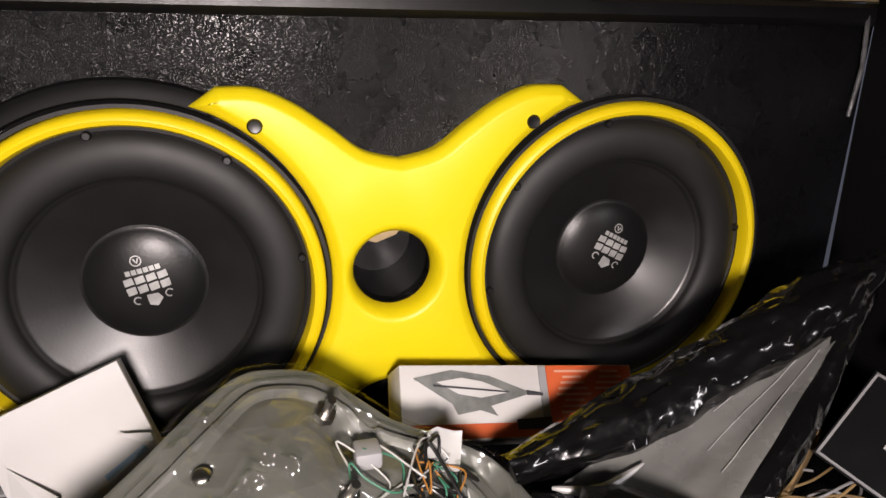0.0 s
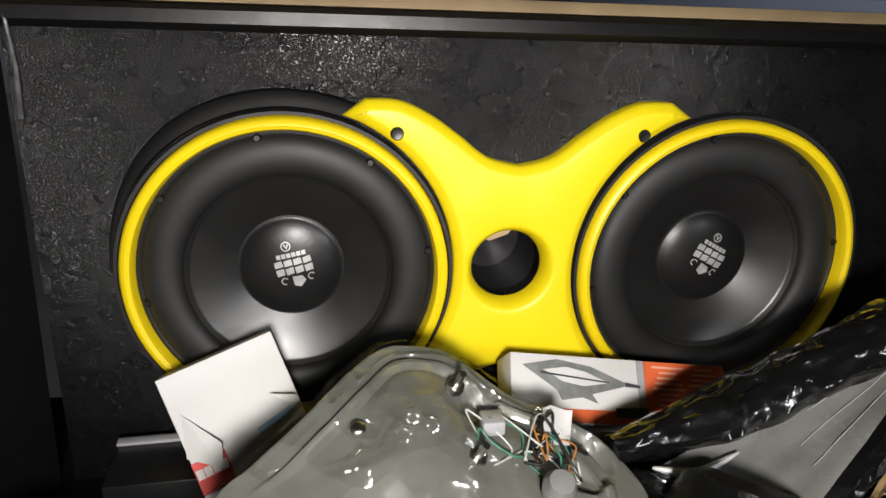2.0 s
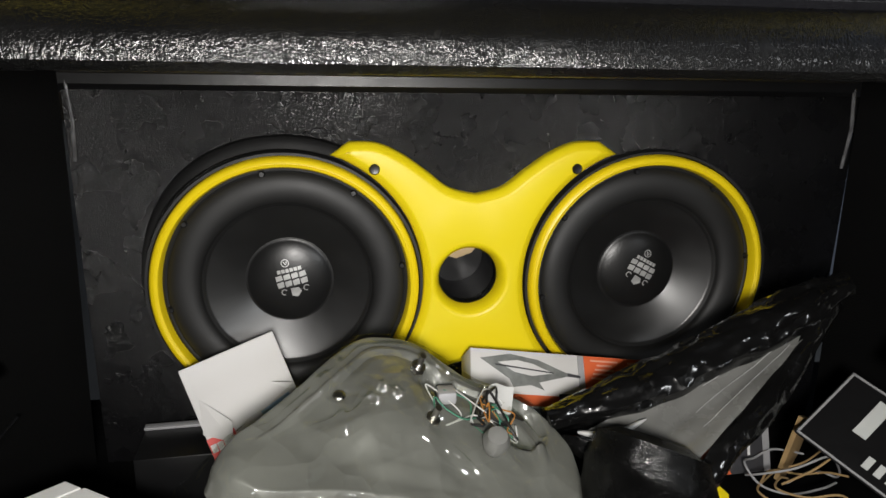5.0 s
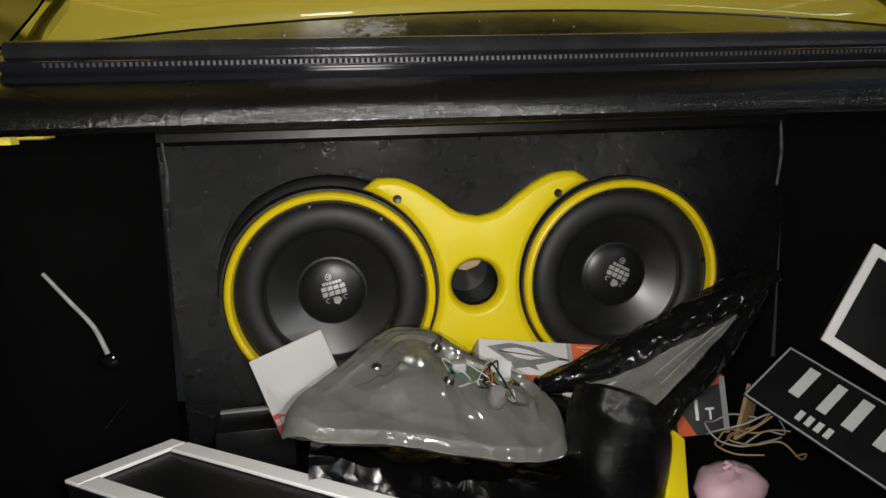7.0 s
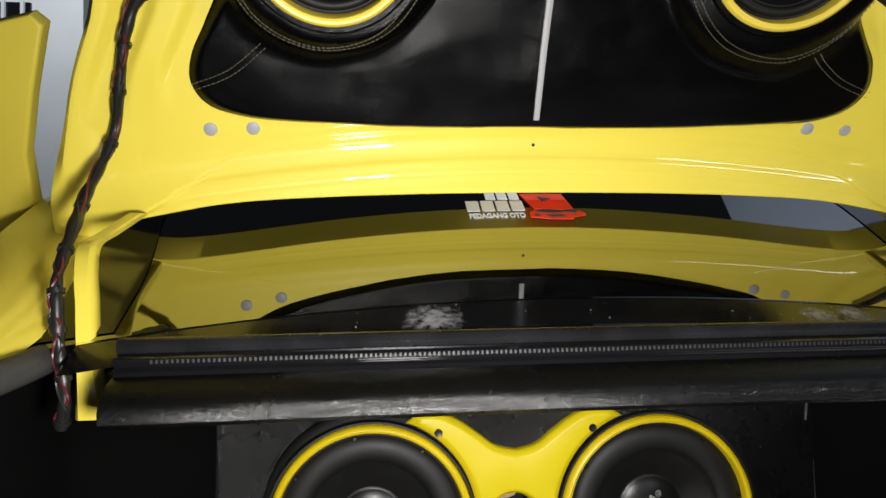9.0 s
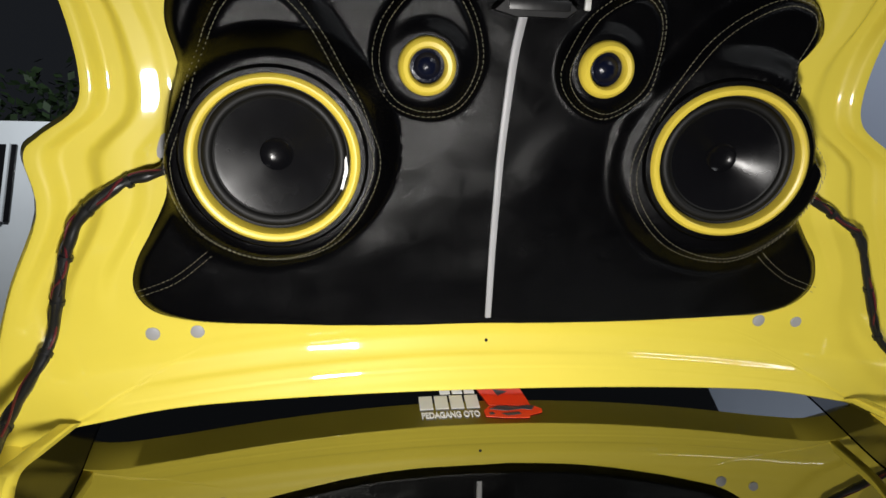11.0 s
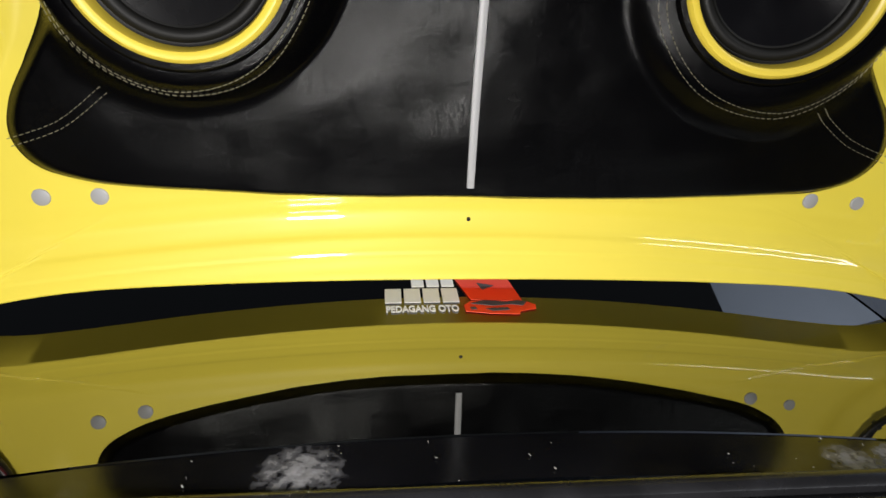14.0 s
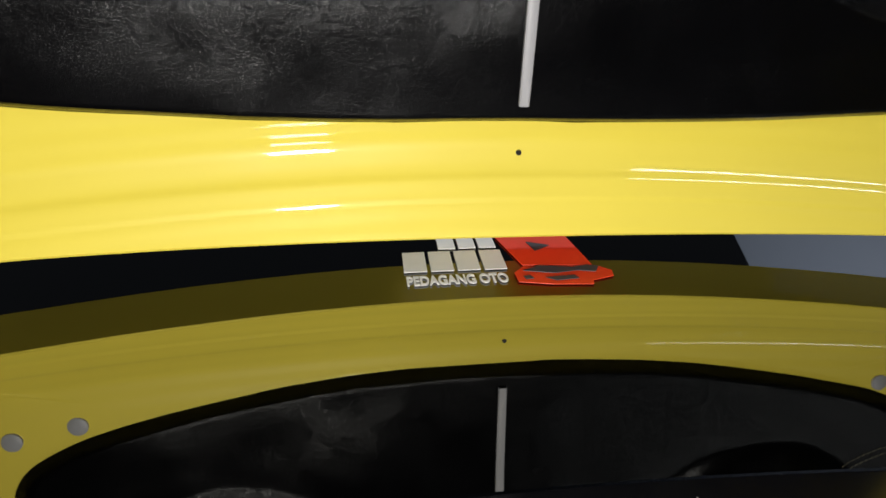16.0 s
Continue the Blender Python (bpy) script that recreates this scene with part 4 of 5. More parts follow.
# small black box with a grey lid edge
bk = empty("small_black_box", pose(-0.375, 0.60, FLOOR, 0, 0, 3), "small black box with a grey lid edge on the trunk floor", "box")
part("box_body", box((0.12, 0.09, 0.066), (0, 0, 0.033), 0.002), M_DARK, bk)
part("lid_edge", box((0.122, 0.012, 0.004), (0, 0.03, 0.068), 0.001), M_STRIP, bk, "grey lid edge")

# jack carton
M = pose(0.110, 0.585, 0.420, -40, 8, 2)
jack = empty("jack_carton", M, "white and orange carton of a car jack", "carton")
part("box_body", box((0.262, 0.045, 0.074), (0, 0, -0.002), 0.001), M_WHITE, jack)
bar(0.102, 0.072, Matrix.Translation((0.078, -0.0235, -0.002)), M_ORANGE, jack, "orange_panel", "orange printed panel")
bar(0.008, 0.072, Matrix.Translation((0.022, -0.0237, -0.002)), M_STRIP, jack, "grey_band", "grey printed band")
bar(0.155, 0.014, Matrix.Translation((-0.052, -0.0235, -0.030)), M_ORANGE, jack, "orange_strip", "orange printed strip")
for k in range(8):
    for j in range(2):
        bar(0.040 - 0.006 * ((k * 7 + j * 3) % 4), 0.0022, Matrix.Translation((0.056 + 0.046 * j, -0.0245, 0.028 - 0.006 * k)), M_PALEO, jack, "text_line")


def jack_shape(pts, mat, lift):
    part("jack_picture", slab([Vector(p) for p in pts], 0.0006, 0, Matrix.Translation((-0.058, -0.0232 - lift, 0.006))), mat, jack, "grey printed jack picture", smooth=False)


jack_shape([(-0.060, 0.016), (-0.02, 0.024), (0.02, 0.018), (0.066, 0.0), (0.02, -0.012), (-0.02, -0.010)], M_STEELP, 0)
jack_shape([(-0.036, 0.012), (-0.01, 0.016), (0.012, 0.012), (0.040, 0.001), (0.010, -0.004), (-0.014, 0.0)], M_WHITE, 0.0008)
jack_shape([(-0.040, 0.0095), (0.040, 0.002), (0.040, 0.0005), (-0.040, 0.0075)], M_GREYP, 0.0016)
jack_shape([(-0.022, -0.008), (0.018, -0.010), (0.026, -0.022), (0.008, -0.016), (-0.016, -0.020)], M_STEELP, 0.0004)
jack_shape([(0.060, 0.003), (0.078, 0.0), (0.078, -0.003), (0.060, -0.002)], M_GREYP, 0.0008)
jack_shape([(0.046, -0.026), (0.085, -0.024), (0.085, -0.036), (0.046, -0.036)], M_GREYP, 0.0008)

# tail lamp unit lying face down, wrapped in clear film
LAMP = Matrix(((1, 0, 0, 0), (0, 1, 0, 0), (-0.254, 0.421, 1, 0.283), (0, 0, 0, 1)))
OUT = [(-0.304, 0.335), (-0.268, 0.374), (-0.222, 0.431), (-0.190, 0.474), (-0.165, 0.501), (-0.138, 0.513), (-0.101, 0.514), (-0.064, 0.494), (-0.040, 0.478), (0.0, 0.466), (0.038, 0.45), (0.060, 0.424),
       (0.070, 0.395), (0.058, 0.345), (0.0, 0.322), (-0.093, 0.316), (-0.152, 0.318), (-0.21, 0.313), (-0.262, 0.307)]
lamp_line = [Vector(p) for p in spline([Vector(p) for p in OUT], 7, True)]
LC = Vector((-0.11, 0.40))


def lamp_height(x, y, k):
    """Flange, raised back and dents of the lamp housing; k runs from the middle to the rim."""
    back = smooth(0.345, 0.40, y)
    h = back * (0.007 * smooth(0.80, 0.77, k) - 0.006 * smooth(0.74, 0.70, k)) + 0.010 * smooth(0.62, 0.2, k)
    h += 0.006 * smooth(0.05, 0.025, abs(x + 0.13 + 0.25 * (y - 0.4))) * smooth(0.8, 0.6, k)
    h -= 0.014 * smooth(0.034, 0.022, math.hypot(x - 0.010, y - 0.424)) + 0.012 * smooth(0.022, 0.014, math.hypot(x + 0.076, y - 0.452))
    h -= 0.030 * smooth(-0.27, -0.32, x)
    n = noise.noise(Vector((x * 26, y * 26, 1.7))) * 0.0022 + noise.noise(Vector((x * 90, y * 70, 4.2))) * 0.0005
    return h + n - 0.016 * smooth(0.96, 1.0, k)


lampob = empty("tail_lamp", Matrix(), "grey tail lamp unit in clear film with loose wires", "tail lamp")
rows = [[LAMP @ Vector(p) for p in row] for row in star(lamp_line, LC, lamp_height, 60, 260)]
under = [p - Vector((0, 0, 0.012)) + (LAMP @ Vector((LC.x, LC.y, 0)) - p) * 0.10 for p in rows[-1]]
under2 = [p - Vector((0, 0, 0.05)) + (LAMP @ Vector((LC.x, LC.y, 0)) - p) * 0.6 for p in rows[-1]]
part("housing", loft(rows + [under, under2], closed_v=True), M_LAMPGREY, lampob, "grey housing under glossy film")


def film_height(x, y, k):
    """The loose film over the housing, lifted along a few long creases."""
    ridge = sum(0.005 * math.exp(-((math.cos(a) * x + math.sin(a) * y - c) / 0.004) ** 2) for a, c in ((0.9, 0.24), (1.35, 0.37), (2.0, 0.42), (0.3, -0.06), (1.15, 0.30), (2.5, 0.36)))
    return 0.005 + lamp_height(x, y, min(k, 0.9)) + ridge * smooth(1.0, 0.7, k) + 0.004 * noise.noise(Vector((x * 40, y * 40, 7.1))) - 0.010 * smooth(0.9, 1.0, k)


film_line = [LC + (p - LC) * (1.05 if p.y > 0.36 else 1.13) for p in lamp_line]
part("clear_wrap", loft([[LAMP @ Vector(p) for p in row] for row in star(film_line, LC, film_height, 60, 260)], closed_v=True), M_CLEAR, lampob, "clear plastic film with glossy creases")


def on_lamp(x, y, lift=0.0):
    return LAMP @ Vector((x, y, lift + lamp_height(x, y, 0.4)))


for x, y in ((-0.183, 0.410),):
    part("round_screw", lathe([(0.0, 0.001), (0.0025, 0.002), (0.005, 0.0015), (0.0065, 0.0), (0.007, -0.001)], 20, m=Matrix.Translation(on_lamp(x, y, 0.002)) @ pose(0, 0, 0, -70, 0, 0)), M_METAL, lampob, "zinc screw")
for x, y in ((-0.098, 0.462), (-0.090, 0.398)):
    p = on_lamp(x, y)
    part("stud", tube([p, p + Vector((0.006, -0.010, 0.020))], 0.0035, 10), M_METAL, lampob, "threaded metal stud")
    part("stud_nut", tube([p + Vector((0, 0, 0.0)), p + Vector((0.002, -0.003, 0.006))], 0.0085, 6), M_METAL, lampob)
part("bulb_holder", box((0.020, 0.022, 0.014), (0, 0, 0.007), 0.003, m=Matrix.Translation(on_lamp(-0.070, 0.430))), M_STRIP, lampob, "grey bulb holder")
part("bulb", lathe([(0.0, 0.03), (0.010, 0.027), (0.014, 0.018), (0.012, 0.006), (0.010, 0.0)], 24, m=Matrix.Translation(on_lamp(-0.028, 0.378, 0.004)) @ pose(0, 0, 0, -60, 0, 0)), M_LAMPGREY, lampob)
bm = bmesh.new()
loft([[on_lamp(-0.026 + 0.007 * i + 0.003 * j, 0.432 + 0.008 * j, 0.004 + 0.005 * abs(math.sin(1.3 * i + j))) for j in range(4)] for i in range(5)], bm=bm)
part("tape_scrap", bm, M_WIREW, lampob, "crumpled white tape")
rng = random.Random(4)
for k in range(15):
    mat = (M_WIREW, M_WIREG, M_WIREB, M_WIREW, M_WIREG, M_WIREB, M_WIREO)[k % 7]
    a, b = Vector((-0.050 + 0.02 * rng.random(), 0.400 + 0.03 * rng.random())), Vector((0.005 - 0.09 * rng.random() * (k % 3 > 0), 0.405 + 0.035 * rng.random()))
    pts = [on_lamp(a.x, a.y, 0.004)]
    for t in (0.3, 0.6, 0.85):
        q = a.lerp(b, t) + Vector((rng.uniform(-0.018, 0.018), rng.uniform(-0.022, 0.02)))
        pts.append(on_lamp(q.x, q.y, 0.004 + 0.014 * rng.random()))
    pts.append(on_lamp(b.x, b.y, 0.002))
    part("wire", tube(spline(pts, 8), 0.0008 if mat != M_WIREB else 0.0014, 6), mat, lampob)

# long part rolled in shiny black film, with a clear grey bag beside it
rollup = empty("film_roll", Matrix(), "long black part rolled in shiny black plastic film", "wrapped part")


def crumple(pts, r, n, seed, amp):
    line = spline([Vector(p) for p in pts], 14)
    rows = []
    for i, p in enumerate(line):
        d = (line[min(i + 1, len(line) - 1)] - line[max(i - 1, 0)]).normalized()
        a = d.cross(Vector((0, 0, 1))).normalized()
        b = a.cross(d)
        t = i / (len(line) - 1)
        row = []
        for k in range(n):
            w = 2 * math.pi * k / n
            rr = r(t) * (1 + amp * noise.noise(Vector((math.cos(w) * 2.2, math.sin(w) * 2.2, i * 0.16 + seed))) + 0.5 * amp * noise.noise(Vector((math.cos(w) * 6, math.sin(w) * 6, i * 0.22 + seed))) + 0.35 * amp * abs(noise.noise(Vector((math.cos(w) * 3 + i * 0.05, math.sin(w) * 3, i * 0.09 - seed)))))
            row.append(p + rr * (math.cos(w) * a + math.sin(w) * b))
        rows.append(row)
    bm = loft(rows, closed_v=True)
    for row in (rows[0], rows[-1]):
        bm.faces.new([bm.verts.new(p) for p in row])
    return bm


part("wrapped_tube", crumple([(0.045, 0.44, 0.452), (0.10, 0.45, 0.458), (0.17, 0.455, 0.474), (0.24, 0.46, 0.503), (0.31, 0.465, 0.535), (0.375, 0.47, 0.570), (0.42, 0.475, 0.59)], lambda t: 0.013 + 0.017 * smooth(0, 0.35, t) - 0.016 * smooth(0.7, 1.0, t), 44, 3.0, 0.20), M_FILM, rollup)
part("film_end", crumple([(0.060, 0.425, 0.437), (0.10, 0.40, 0.430), (0.145, 0.39, 0.437)], lambda t: 0.012 * math.sin(math.pi * (0.12 + 0.8 * t)), 16, 8.0, 0.3), M_FILM, rollup, "torn black film end")
part("silver_edge", tube(spline([Vector(p) for p in [(0.075, 0.418, 0.447), (0.11, 0.405, 0.449), (0.15, 0.41, 0.463)]], 8), lambda t: 0.0045 * math.sin(math.pi * (0.1 + 0.85 * t)), 8), M_SILVER, rollup, "bright folded film edge")
part("second_tube", crumple([(0.40, 0.468, 0.570), (0.34, 0.435, 0.52), (0.28, 0.40, 0.475), (0.222, 0.37, 0.445), (0.178, 0.345, 0.41)], lambda t: 0.012 + 0.004 * math.sin(3 * t), 20, 12.0, 0.2), M_FILM, rollup, "black film-wrapped end")
grey_bag = empty("plastic_bag", Matrix(), "thin grey translucent plastic bag draped between the wrapped parts", "plastic bag")
rows = []
for i in range(22):
    t = i / 21
    a = Vector((0.08, 0.425, 0.440)).lerp(Vector((0.392, 0.466, 0.570)), t)
    b = Vector((0.14, 0.325, 0.432)).lerp(Vector((0.388, 0.458, 0.562)), t)
    rows.append([a.lerp(b, j / 12) + Vector((0, 0, -0.012 * math.sin(math.pi * j / 12) * (1 - t) + 0.004 * noise.noise(Vector((i * 0.5, j * 0.8, 2))))) for j in range(13)])
part("sheet", loft(rows), M_GREYFILM, grey_bag)
# thin silver threads laid on the sheet stand in for glints along its folds
for t0, t1, j0, j1 in ((0.45, 0.95, 3, 5), (0.35, 0.9, 6, 7), (0.3, 0.8, 9, 9)):
    fold = [rows[int(t0 * 21 + (t1 - t0) * 21 * q / 8)][int(j0 + (j1 - j0) * q / 8)] + Vector((0, -0.001, 0.0015)) for q in range(9)]
    part("fold_glint", tube(fold, 0.0004, 6), M_SILVER, grey_bag, "glint along a fold, laid on as a silver thread")

# crumpled black film that carries the lamp unit
under_film = empty("black_film", Matrix(), "crumpled shiny black plastic film bunched under the tail lamp", "plastic film")
rows = []
for i in range(46):
    x = -0.27 + 0.33 * i / 45
    ridge_z = 0.283 - 0.254 * x + 0.421 * 0.30 - 0.034
    row = []
    for j in range(15):
        t = j / 14
        y = 0.40 - 0.145 * t - 0.05 * smooth(0.7, 1.0, t)
        z = 0.302 + (ridge_z - 0.302) * smooth(1.0, 0.62, t) * (0.9 + 0.1 * smooth(0.0, 0.5, t))
        row.append((x, y + 0.012 * noise.noise(Vector((x * 30, j * 0.5, 2.2))), z + 0.012 * noise.noise(Vector((x * 22, j * 0.45, 6.4)))))
    rows.append(row)
part("bunched_sheet", loft(rows), M_BAGFILM, under_film)

# short black leatherette roll
M = pose(0.125, 0.345, 0.30, -6, 4, 0)
roll = empty("leather_roll", M, "short roll of black leatherette standing on the trunk floor", "roll")
rows = []
for i in range(26):
    t = i / 25
    z = 0.160 * min(1.0, t * 1.25)
    r = 0.066 * (1 - 0.16 * smooth(0.62, 0.8, t)) if t <= 0.8 else 0.0555 * (1 - (t - 0.8) / 0.2 * 0.97)
    z += 0.010 * smooth(0.8, 0.9, t) - 0.008 * smooth(0.9, 1.0, t)
    row = []
    for k in range(40):
        w = 2 * math.pi * k / 40
        q = r * (1 + 0.07 * noise.noise(Vector((math.cos(w) * 1.6, math.sin(w) * 1.6, z * 14))))
        row.append((q * math.cos(w) * 1.06, q * math.sin(w), z + 0.03 * q / 0.06 * math.cos(w + 2.4)))
    rows.append(row)
bm = loft(rows, closed_v=True)
bm.faces.new([bm.verts.new(p) for p in rows[0]])
part("rolled_sheet", bm, M_LIP, roll)

# orange and grey carton marked 1T
M = pose(0.333, 0.512, 0.366, -20, 4, 8)
tbox = empty("tool_carton", M, "dark grey and orange carton printed 1T beside loose cables", "carton")
part("box_body", box((0.096, 0.075, 0.092), (0, 0.036, 0), 0.001), M_GREYP, tbox)
for pts in ([(-0.047, 0.010), (-0.030, 0.045), (0.046, 0.045), (0.046, 0.036)], [(-0.047, -0.045), (-0.047, 0.004), (-0.014, -0.045)]):
    part("orange_panel", slab([Vector(p) for p in pts], 0.0012, 0, Matrix.Translation((0, -0.0015, 0))), M_ORANGE, tbox, "orange printed corner", smooth=False)
part("orange_top", box((0.094, 0.072, 0.0015), (0, 0.036, 0.0468)), M_ORANGE, tbox, "orange printed top", smooth=False)
part("grey_edge", box((0.010, 0.0012, 0.09), (0.0425, -0.0028, 0)), M_STRIP, tbox, "grey edge")
cu = bpy.data.curves.new("mark", "FONT")
cu.body, cu.size, cu.extrude = "1", 0.046, 0.0004
for body, size, x in (("1", 0.046, -0.022), ("T", 0.026, 0.006)):
    cu = bpy.data.curves.new("mark", "FONT")
    cu.body, cu.size, cu.extrude, cu.offset = body, size, 0.0004, 0.0006
    tmp = new("mark", cu)
    me = bpy.data.meshes.new_from_object(tmp.evaluated_get(bpy.context.evaluated_depsgraph_get()))
    bpy.data.objects.remove(tmp)
    me.transform(Matrix.Translation((x, -0.0035, -0.022)) @ Matrix.Rotation(radians(90), 4, "X"))
    me.materials.append(M_STICKW)
    mark = new("lettering", me)
    mark.parent = tbox

tan = empty("cardboard_scrap", pose(0.402, 0.498, 0.36, 10, 0, 30), "torn tan cardboard scrap beside the carton", "cardboard")
part("scrap", slab([Vector(p) for p in [(-0.016, -0.05), (0.010, -0.052), (0.022, -0.02), (0.020, 0.02), (0.002, 0.046), (-0.016, 0.052)]], 0.006, 0.001), M_TAN, tan)

# dark number plate lying at the side
A, U, V = Vector((0.464, 0.488, 0.465)), Vector((0.074, -0.124, -0.05)).normalized(), Vector((-0.075, -0.047, -0.058)).normalized()
V = (V - U * V.dot(U)).normalized()
N = U.cross(V).normalized()
if N.z < 0:
    N = -N
PL = Matrix.Translation(A) @ Matrix((U, N * -1, -V)).transposed().to_4x4()
plate_ob = empty("number_plate", PL, "black number plate with pale raised characters lying in the trunk", "number plate")
bm = box((0.40, 0.0015, 0.118), (0.20, 0, -0.059), 0.0)
part("sheet", bm, M_DARK, plate_ob)
for w, h, x, z in ((0.396, 0.0025, 0.2, -0.003), (0.396, 0.0025, 0.2, -0.115), (0.0025, 0.114, 0.003, -0.059), (0.0025, 0.114, 0.397, -0.059)):
    part("raised_border", box((w, 0.002, h), (x, -0.001, z)), M_STRIP, plate_ob, "pale raised border")
for x, w in ((0.052, 0.030), (0.094, 0.026), (0.132, 0.030), (0.176, 0.030), (0.22, 0.030), (0.262, 0.030)):
    part("character_bar", box((w * 0.55, 0.002, 0.056), (x, -0.001, -0.043), 0.0), M_PLATEW, plate_ob, "pale raised bar")
for k in range(4):
    part("character_bar", box((0.008, 0.002, 0.017), (0.078 + 0.014 * k, -0.001, -0.094)), M_PLATEW, plate_ob, "pale raised bar")


def framed(name, corner, u, v, lu, lv, rim, thick, label, rounded=0.0):
    """A black tray with a white rim, from its corner along two directions."""
    u, v = Vector(u).normalized(), Vector(v).normalized()
    n = u.cross(v).normalized()
    if n.z < 0:
        n = -n
    ob = empty(name, Matrix.Translation(corner), label, "plate frame", "white-rimmed frames")

    def quad(a0, a1, b0, b1, h0, h1):
        bm = bmesh.new()
        ps = [u * a + v * b + n * h for h in (h0, h1) for a, b in ((a0, b0), (a1, b0), (a1, b1), (a0, b1))]
        vs = [bm.verts.new(p) for p in ps]
        for f in ((0, 1, 2, 3), (4, 5, 6, 7), (0, 1, 5, 4), (1, 2, 6, 5), (2, 3, 7, 6), (3, 0, 4, 7)):
            bm.faces.new([vs[i] for i in f])
        bmesh.ops.bevel(bm, geom=bm.edges[:], offset=0.001, segments=1, affect="EDGES")
        return bm

    part("tray", quad(0.001, lu - 0.001, 0.001, lv - 0.001, -thick, -0.004), M_DARK, ob)
    g = 0.0 if rounded else 0.002
    part("rim_strip", quad(rim + g, lu, 0, rim, -0.003, 0.002), M_STICKW, ob, "white rim")
    part("rim_strip", quad(0, rim, g, lv, -0.003, 0.0022), M_STICKW, ob, "white rim")
    part("rim_strip", quad(rim + g, lu, lv - rim, lv, -0.003, 0.002), M_STICKW, ob, "white rim")
    part("rim_strip", quad(lu - rim, lu, rim, lv - rim, -0.003, 0.0018), M_STICKW, ob, "white rim")
    return ob


framed("plate_frame", (-0.457, 0.432, 0.420), (0.275, -0.187, 0.0), (-0.105, -0.085, -0.002), 0.40, 0.136, 0.024, 0.10, "black plate frame with white rims tilted on the trunk floor")
framed("plate_frame", (0.468, 0.425, 0.497), (0.10, -0.045, -0.070), (0.075, 0.01, 0.130), 0.40, 0.16, 0.014, 0.03, "black plate frame with a white rim propped on its edge", 0.01)

# small loose things
pk = empty("pink_bag", pose(0.285, 0.335, 0.302, 0, 0, 20), "crumpled pale pink plastic bag on the trunk floor", "plastic bag")
rows = []
for i in range(14):
    a = math.pi * i / 13
    rows.append([((0.055 * math.sin(a) * math.cos(w)) * (1 + 0.12 * noise.noise(Vector((math.cos(w) * 1.2, math.sin(w) * 2, i * 0.4)))), 0.04 * math.sin(a) * math.sin(w), 0.030 - 0.030 * math.cos(a) + 0.008 * noise.noise(Vector((math.cos(w) * 1.5, math.sin(w) * 1.5 + i * 0.5, 5)))) for w in np.linspace(0, 2 * math.pi, 24, endpoint=False)])
part("crumpled_bag", loft(rows, closed_v=True), M_PINK, pk)
yw = empty("yellow_offcut", pose(0.205, 0.34, 0.36, -50, 28, 0), "yellow painted offcut leaning among the clutter", "offcut")
part("offcut", slab([Vector(p) for p in [(-0.02, -0.07), (0.018, -0.07), (0.016, 0.05), (-0.012, 0.06)]], 0.008, 0.002), M_PLATE, yw)
rng = random.Random(9)
for k in range(5):
    c = Vector((0.37 + 0.03 * rng.random(), 0.42 + 0.05 * rng.random(), 0.33))
    pts = [c + Vector((0.055 * math.cos(a + k) * (1 + 0.3 * rng.random()), 0.035 * math.sin(a + k), 0.02 * rng.random() + 0.012 * k * math.sin(a))) for a in np.linspace(0, 4.6, 8)]
    wire = empty("loose_wire", Matrix(), "thin beige wire coiled loosely on the trunk floor", "wire", "loose wires")
    part("strand", tube(spline(pts, 8), 0.0014, 6), (M_TAN, M_STRIP)[k % 2], wire)

# glints of trim on the left lining
strap = empty("side_strap", Matrix(), "narrow glossy strap with a buckle on the side lining", "strap")
part("strap", tube(spline([Vector(p) for p in [(-0.622, 0.50, 0.642), (-0.595, 0.505, 0.60), (-0.570, 0.51, 0.56), (-0.556, 0.51, 0.52)]], 6), lambda t: 0.0026 + 0.001 * t, 8), M_SILVER, strap)
part("buckle", lathe([(0.0, 0.006), (0.008, 0.004), (0.012, 0.0), (0.009, -0.006)], 18, m=pose(-0.552, 0.505, 0.508, 20, 0, 0)), M_GLOSS, strap)
part("lower_strap", tube([(-0.552, 0.55, 0.433), (-0.552, 0.46, 0.432)], 0.002, 6), M_EDGE, strap)
# folded box seams, their glint given by the pale grey metal
for x, top_z, low_z in ((-0.491, 0.81, 0.715), (0.530, 0.81, 0.70)):
    seam = empty("corner_seam", Matrix(), "folded leatherette seam at the corner of the box, its glint coloured in grey", "seam", "corner seams")
    part("seam", tube([(x, 0.652, top_z), (x + 0.004, 0.650, (top_z + low_z) / 2), (x, 0.652, low_z)], 0.0026, 8, rough=0.4), M_SEAM_GLINT, seam)

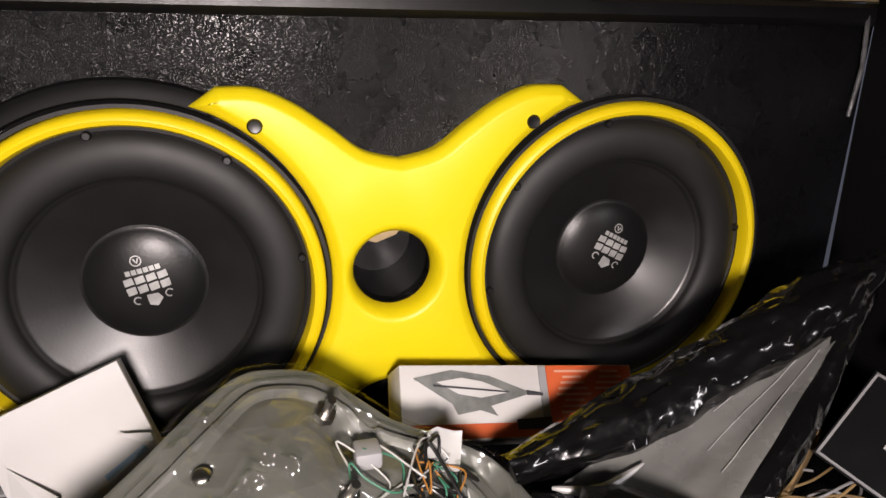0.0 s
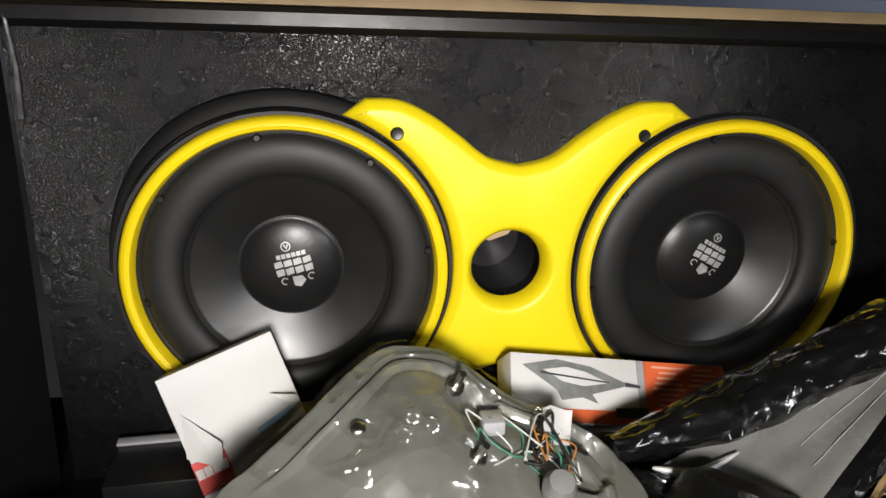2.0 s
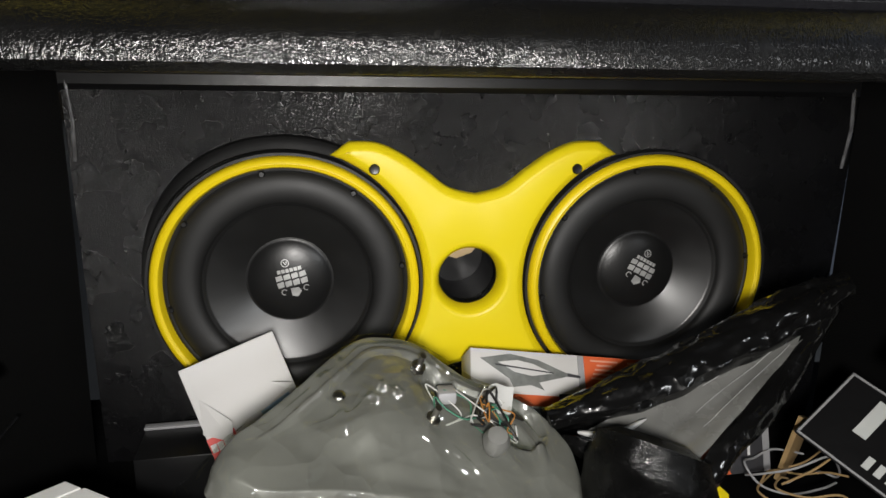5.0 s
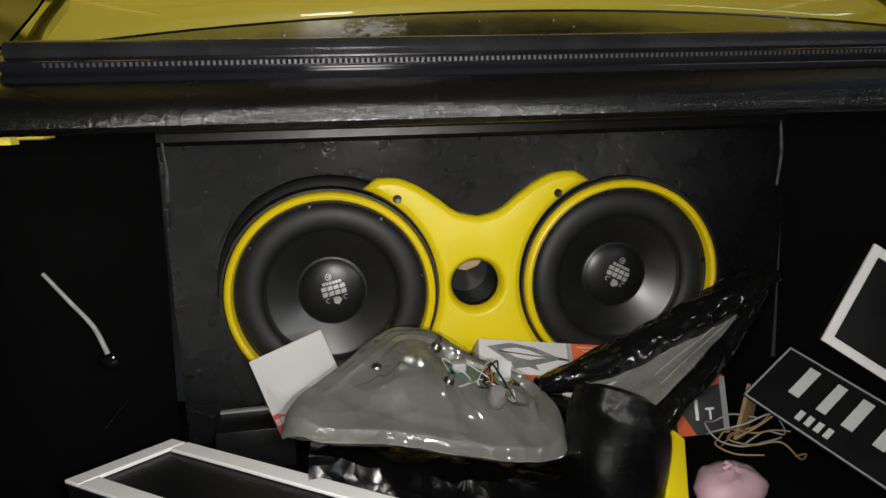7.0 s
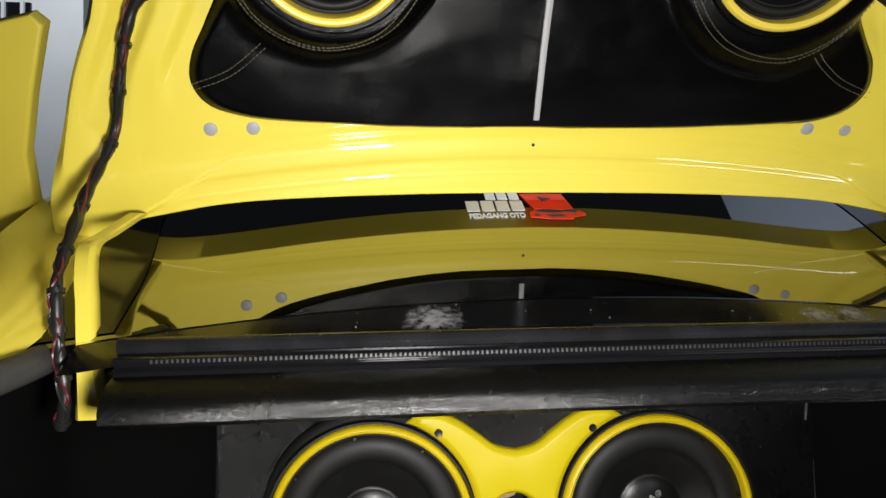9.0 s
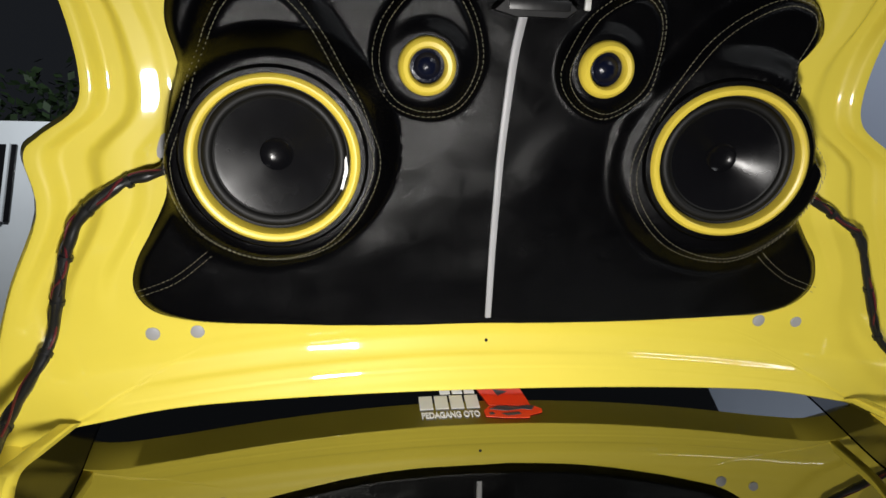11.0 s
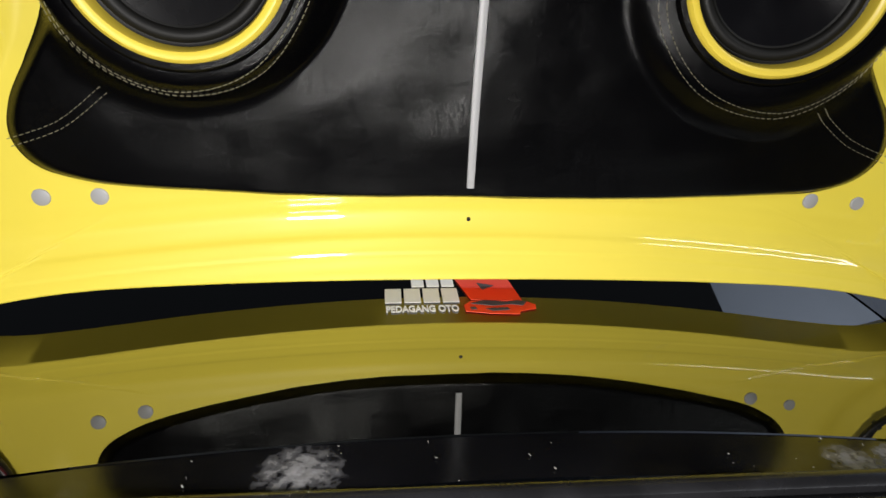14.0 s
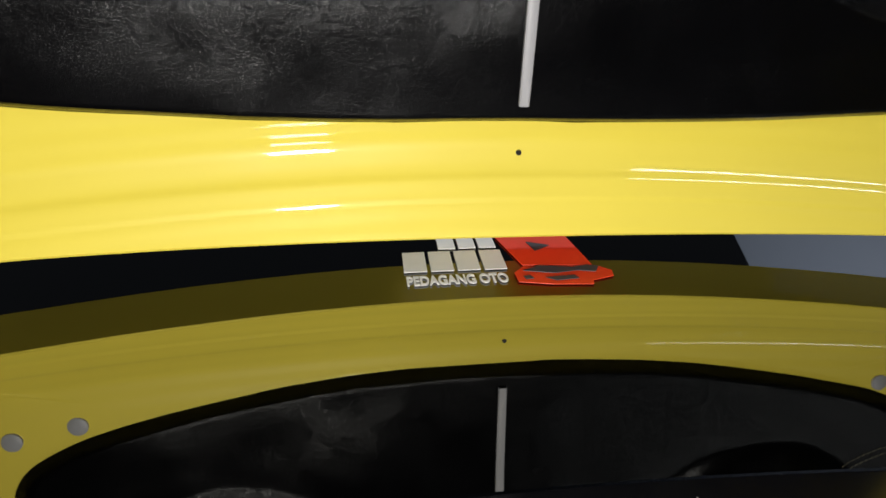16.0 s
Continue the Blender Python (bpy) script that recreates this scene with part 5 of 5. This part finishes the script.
# ---- surroundings ----
tagged(part("wall_right", box((0.15, 9.0, 3.7), (2.3, 2.6, 1.65)), M_WALL), "grey-blue plastered yard wall beside the car", "wall", kind="structure")
hs = empty("house", Matrix.Translation((-6.6, 9.0, -0.2)), "white house wall with barred windows beyond the yard", "house")
part("wall", box((5.0, 0.2, 5.2), (0, 0, 2.6)), M_HOUSE, hs)
for k in range(3):
    w = part("window", box((0.9, 0.06, 1.1), (-1.2 + 1.3 * k, -0.11, 4.3), 0.01), M_GLOSS, hs, "dark window")
    for q in range(4):
        part("window_bar", box((0.04, 0.05, 1.1), (-1.56 + 1.3 * k + 0.24 * q, -0.16, 4.3)), M_HOUSE, w)
rng = random.Random(3)
for tx, ty, tr in ((-8.5, 11.5, 2.6), (-4.8, 12.0, 2.4), (-11, 10.5, 2.4)):
    tree = empty("tree", Matrix.Translation((tx, ty, -0.2)), "dark leafy tree behind the white house at night", "tree", "trees")
    part("trunk", tube([(0, 0, 0), (0.1, 0, 2.6), (0.0, 0.1, 5.0)], lambda t: 0.18 - 0.10 * t, 10), M_BARK, tree)
    verts, faces = [], []
    for k in range(2600):
        a, b, r = rng.uniform(0, 2 * math.pi), rng.uniform(-1, 1), tr * rng.random() ** 0.4
        c = Vector((r * math.cos(a) * math.sqrt(1 - b * b), r * math.sin(a) * math.sqrt(1 - b * b), 4.0 + 0.75 * r * b + 1.6))
        if noise.noise(c * 0.9) < -0.15:
            continue
        d1 = Vector((rng.uniform(-1, 1), rng.uniform(-1, 1), rng.uniform(-1, 1))).normalized() * 0.10
        d2 = d1.cross(Vector((rng.uniform(-1, 1), rng.uniform(-1, 1), 1))).normalized() * 0.06
        n0 = len(verts)
        verts += [c - d1, c + d2, c + d1, c - d2]
        faces.append((n0, n0 + 1, n0 + 2, n0 + 3))
    me = bpy.data.meshes.new("crown")
    me.from_pydata([tuple(v) for v in verts], [], faces)
    me.materials.append(M_LEAF)
    crown = new("crown", me)
    crown.parent = tree

# tube lamp on a post, seen as white streaks on the paint
post = empty("lamp_post", Matrix.Translation((2.66, -3.80, -0.2)), "white tube lamp on a grey post in the yard", "yard lamp")
turn = pose(0, 0, 0, 0, 0, math.degrees(math.atan2(4.22, -2.22)) - 90)
part("pole", tube([(0.05, -0.08, 0), (0.05, -0.08, 2.1)], 0.03, 12), M_STRIP, post, "grey steel pole")
part("housing", box((1.56, 0.07, 0.46), (0, 0.0, 2.18), 0.008, m=turn), M_HOUSE, post, "white lamp housing")
